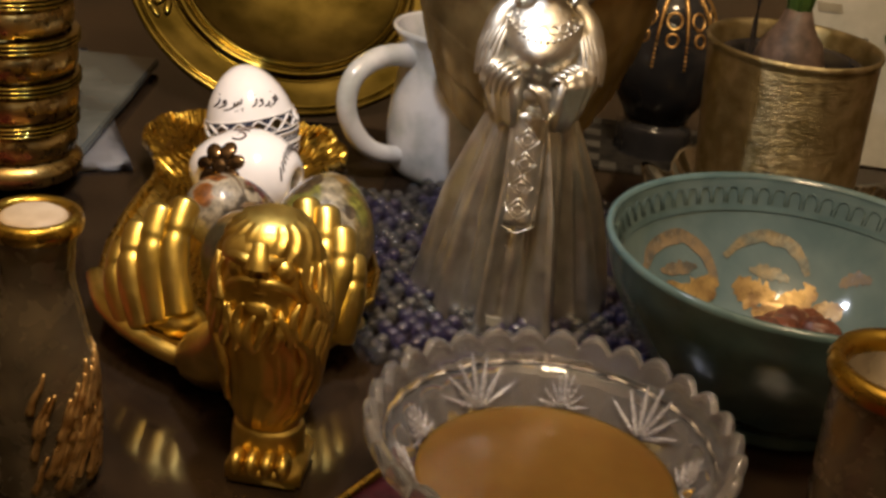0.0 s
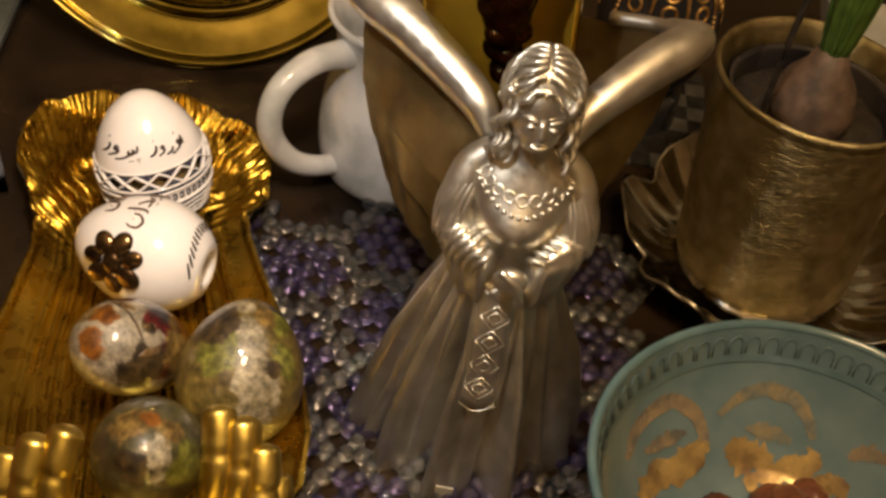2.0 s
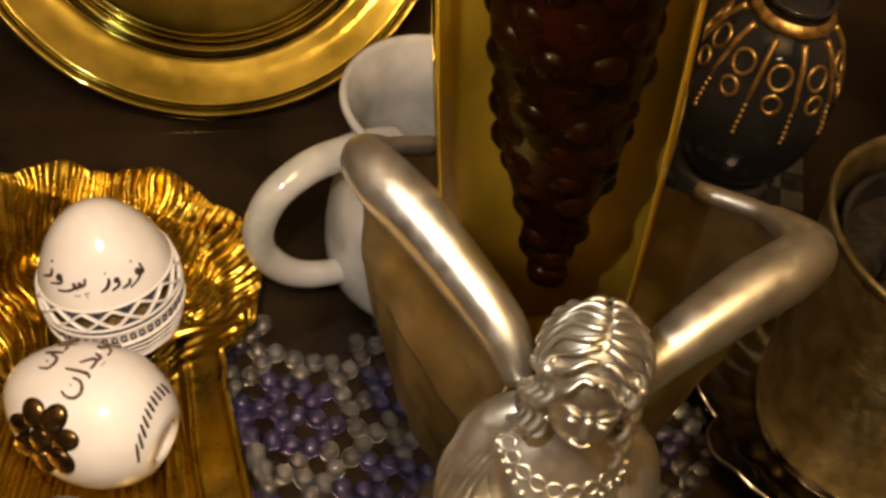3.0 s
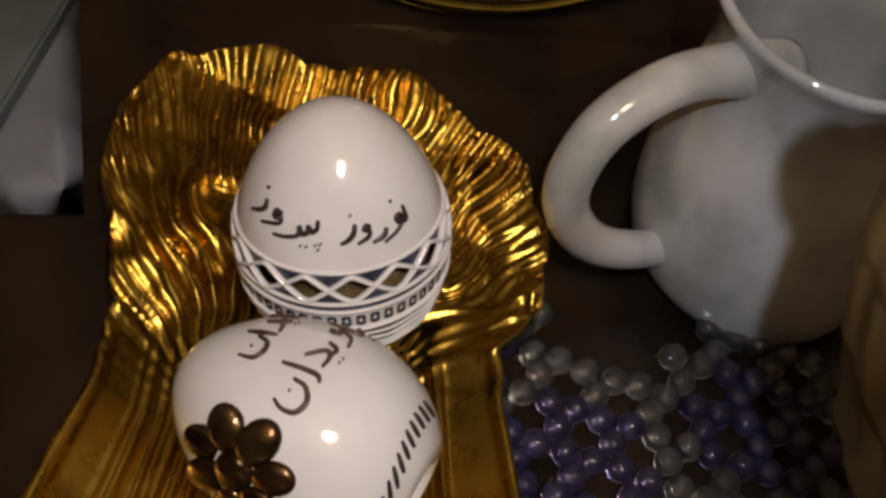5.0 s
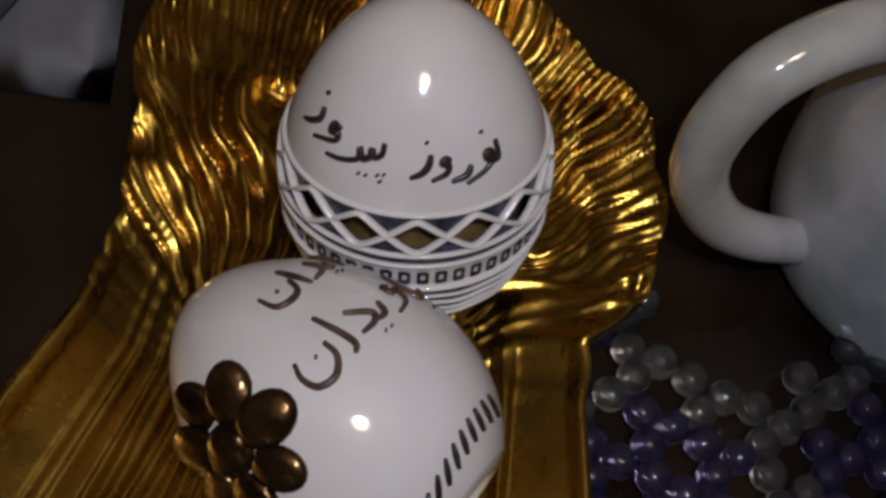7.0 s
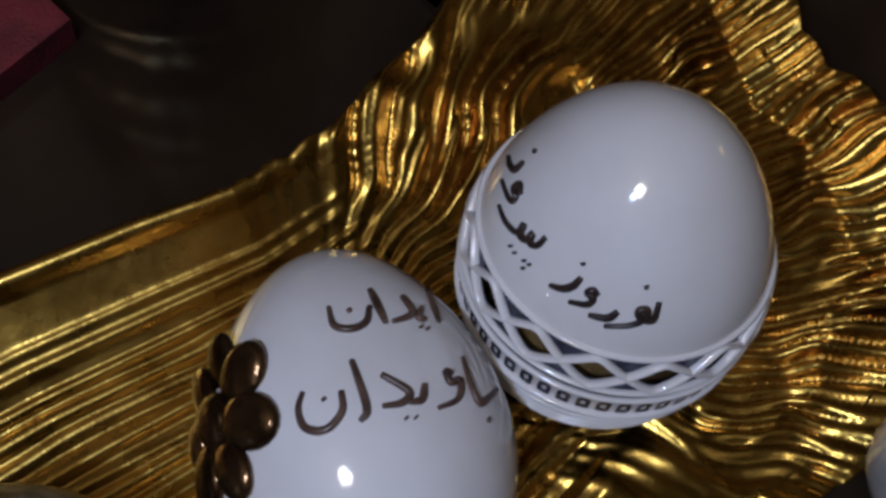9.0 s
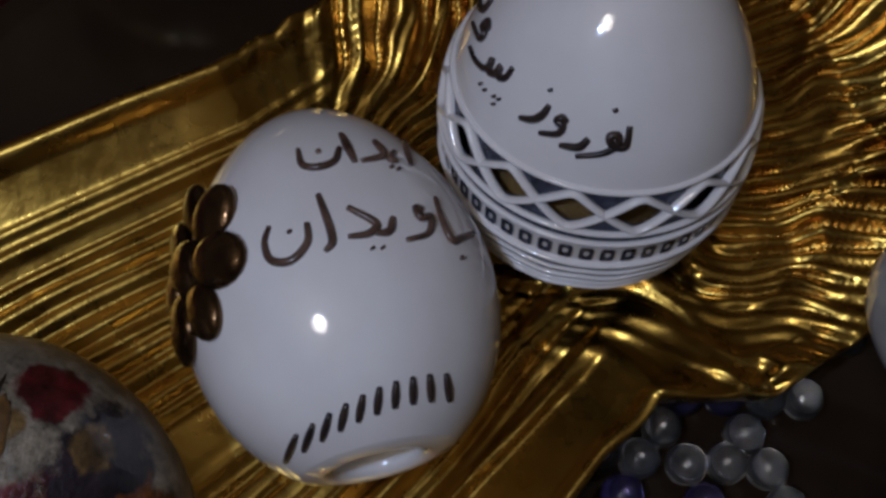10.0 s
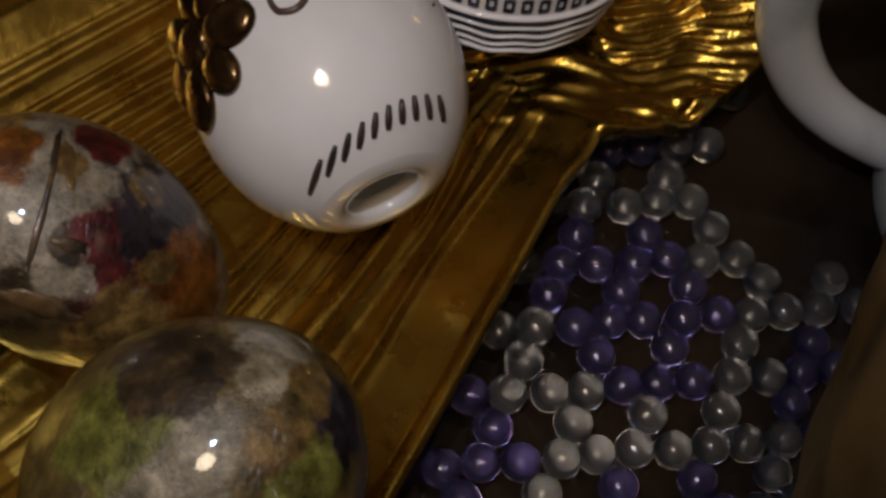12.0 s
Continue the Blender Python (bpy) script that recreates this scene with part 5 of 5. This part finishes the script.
# ---- ringed vase, lacquer bottle, gilt cup ----
def ringed_vase():
    c = (-.92, 1.32, .1)
    ob = thing("ringed_vase", c, "tall brown and gold vase with stacked rings", "vase")
    base = [(0, 0), (.34, 0), (.385, .03), (.385, .09), (.35, .13), (.31, .15)]
    part("foot", lathe(base, c, 72), VASE, ob)
    z = .15
    for i in range(8):
        r = .335 + .03 * math.sin(i * .8 + .4)
        part("band", lathe([(r - .02, z), (r + .005, z + .02), (r + .012, z + .08), (r + .005, z + .14), (r - .02, z + .16)], c, 72, bump=lambda a, k: 1 + .012 * math.sin(a * 20)), VASE, ob)
        for j in range(3):
            zz = z + .175 + .025 * j
            part("ring", lathe([(r - .02, zz - .012), (r + .02, zz - .009), (r + .03, zz), (r + .02, zz + .009), (r - .02, zz + .012)], c, 72), BRASS, ob)
        z += .245
    part("mouth", lathe([(.3, z - .02), (.31, z + .05), (.36, z + .15), (.345, z + .16), (.28, z + .05), (0, z)], c, 72), VASE, ob)
    b = (.40, -1.37, 0)
    ob = thing("lacquer_bottle", b, "black lacquer bottle with gold rim and gilded feather relief", "bottle")
    part("body", lathe([(p.x, p.y) for p in spline([(0.001, 0, 0), (.17, 0, 0), (.2, .03, 0), (.21, .3, 0), (.2, .55, 0), (.165, .75, 0), (.14, .88, 0), (.145, 1.02, 0), (.16, 1.08, 0)], 50)] + [(.0, 1.08)], b, 64), LACQUER, ob)
    part("rim", lathe([(.15, 1.075), (.172, 1.085), (.18, 1.115), (.172, 1.145), (.15, 1.155), (.125, 1.14), (.12, 1.1)], b, 64), GOLD, ob, "polished gold rim")
    part("stopper", lathe([(0, 1.15), (.1, 1.148), (.122, 1.135), (.12, 1.09), (0, 1.09)], b, 48), CORK, ob, "pale wax stopper")
    rnd = random.Random(3)
    for i in range(84):
        a, z = radians(-80 + 125 * rnd.random()), .04 + .46 * rnd.random() * (1 - i / 150)
        pts = []
        for j in range(4):
            zz = z + .055 * j
            r = float(np.interp(zz, [0, .3, .55, .75], [.2, .213, .203, .168])) + .004
            aa = a + .09 * j + .03 * math.sin(j * 2 + i)
            pts.append(Vector((b[0] + r * math.cos(aa), b[1] + r * math.sin(aa), zz)))
        part("feather", tube(pts, lambda s: .015 * (1 - .75 * s) + .003, 6, n=10), GILT, ob)
    g = (3.52, -1.52, 0)
    ob = thing("gilt_cup", g, "mottled cup with thick polished gold rim", "cup")
    part("body", lathe([(0, 0), (.2, 0), (.22, .03), (.22, .5), (.235, 1.0), (.24, 1.06), (.2, 1.06), (.19, .2), (0, .15)], g, 56), LACQUER, ob)
    part("rim", lathe([(.235, 1.03), (.262, 1.05), (.27, 1.09), (.255, 1.125), (.225, 1.125), (.2, 1.09), (.2, 1.04)], g, 56), GOLD, ob)


ringed_vase()

# ---- red cloths ----
cl = thing("red_cloth", (1.9, -1.6, 0), "dark red cloth with gold edging under the crystal bowl", "cloth")
bm = bmesh.new()
g = []
for i in range(25):
    row = []
    for k in range(25):
        u, v = i / 24 * 1.9 - .95, k / 24 * 1.9 - .95
        row.append(bm.verts.new((2.42 + .88 * u + .47 * v, -1.72 - .47 * u + .88 * v, .012 + .014 * noise.noise(Vector((u * 2.5, v * 2.5, 1))) * max(abs(u), abs(v)))))
    g.append(row)
for i in range(24):
    for k in range(24):
        bm.faces.new((g[i][k], g[i + 1][k], g[i + 1][k + 1], g[i][k + 1]))
edge = [g[i][24].co.copy() for i in range(25)]
left = [g[0][k].co.copy() for k in range(25)]
bmesh.ops.solidify(bm, geom=bm.faces[:], thickness=.012)
part("weave", bm, RED, cl)
for line in (edge, left):
    part("edging", tube([p + Vector((0, 0, .004)) for p in line], .02, 8), GOLD, cl, "gold cord edging")
bk = thing("red_book", (-.4, -.5, 0), "dark red clothbound book with gold edge lying on the table", "book")
rot = Matrix.Rotation(radians(23), 3, "Z")
for nm, box, mat in (("cover", (-1.0, 0, -1.0, .95, .0, .1), RED), ("gilt_border", (-.16, -.11, -.9, .85, .101, .106), GILT)):
    bm = slab(*box)
    for v in bm.verts:
        v.co = rot @ v.co + Vector((-.17, .1, 0))
    part(nm, bm, mat, bk, smooth=False)

# ---- printed card box behind the planter ----
box = thing("printed_box", (4.05, 3.85, 0), "cream cardboard box with green and black printed patches", "box")
def leant(bm):
    for v in bm.verts:
        v.co.x += .5 * (1.45 - v.co.z) / 1.45
    return bm


part("carton", leant(slab(3.68, 4.55, 3.66, 4.1, 0, 1.45, .015)), CARD, box, smooth=False)
for x0, x1, z0, z1, mat in ((4.1, 4.52, 1.34, 1.42, LEAF), (4.28, 4.5, 1.06, 1.16, BLACK), (4.22, 4.5, .92, .98, LEAF), (3.78, 3.95, 1.1, 1.16, TAG), (3.72, 4.1, .9, .94, BLACK)):
    part("printed_patch", leant(slab(x0, x1, 3.652, 3.662, z0, z1)), mat, box, smooth=False)

# ---- woven bead mat ----
def bead_mat():
    ob = thing("bead_mat", (1.7, 1.2, 0), "woven table mat of clear and purple crystal beads", "mat")
    r = .042
    bm = bmesh.new()
    bmesh.ops.create_icosphere(bm, subdivisions=2, radius=r * U)
    clear = bpy.data.meshes.new("bead")
    for f in bm.faces:
        f.smooth = True
    bm.to_mesh(clear)
    bm.free()
    purple = clear.copy()
    clear.materials.append(CLEAR_BEAD)
    purple.materials.append(PURPLE_BEAD)
    base = ob.location
    rnd = random.Random(5)
    # a net of six-bead rings; purple six-sided patches in a border of clear beads
    pitch = .16
    span = pitch * math.sqrt(3) * 2
    centre = Vector((1.2, 1.53))
    turn = Matrix.Rotation(radians(2), 2)
    sides = [turn @ Vector((math.cos(radians(30 + 60 * i)), math.sin(radians(30 + 60 * i)))) for i in range(6)]
    cells = [centre + sides[0] * span * a + sides[1] * span * b for a in range(-4, 6) for b in range(-7, 5)]
    cells = [c for c in cells if .2 < c.x < 2.9 and .05 < c.y < 1.95]

    def patch(q):
        return min(max((q - c).dot(n) for n in sides) for c in cells)

    lot = []
    for i in range(-40, 41):
        for k in range(-40, 41):
            if i % 2 and k % 2:
                continue
            q = centre + turn @ Vector(((i + k * .5) * pitch / 2, k * pitch * .433)) + Vector((.04, .0))
            edge = np.interp(q.y, [-.5, .1, .4, .75, 1.05, 1.33, 1.57, 1.95, 2.2], [1.1, 1.46, 1.44, 1.33, 1.18, 1.02, .91, .98, .8])
            d = patch(q)
            if d < .335 and q.x > edge - .1:
                lot.append((q.x + rnd.uniform(-.006, .006), q.y + rnd.uniform(-.006, .006), purple if d < .205 else clear))
    near = sorted(lot, key=lambda s: abs(s[0] - 1.3) + abs(s[1] - 1.45))
    for x, y, mesh in near[:290]:
        o = new("bead", mesh)
        o.parent = ob
        o.matrix_local = Matrix.Translation(Vector((x, y, r + .003)) * U - base) @ Euler([rnd.uniform(0, 6) for _ in range(3)]).to_matrix().to_4x4()
    verts, faces, mats = [], [], []
    for x, y, mesh in near[290:]:
        o = len(verts)
        off = Vector((x, y, r + .003)) * U - base
        e = Euler([rnd.uniform(0, 6) for _ in range(3)]).to_matrix()
        verts += [tuple(e @ v.co + off) for v in mesh.vertices]
        faces += [[o + i for i in p.vertices] for p in mesh.polygons]
        mats += [1 if mesh is purple else 0] * len(mesh.polygons)
    rest = bpy.data.meshes.new("beadwork")
    rest.from_pydata(verts, [], faces)
    rest.materials.append(CLEAR_BEAD)
    rest.materials.append(PURPLE_BEAD)
    rest.polygons.foreach_set("material_index", mats)
    rest.polygons.foreach_set("use_smooth", [True] * len(mats))
    o = new("beadwork", rest)
    o.parent = ob
    tagged(o, kind="stuff")


bead_mat()
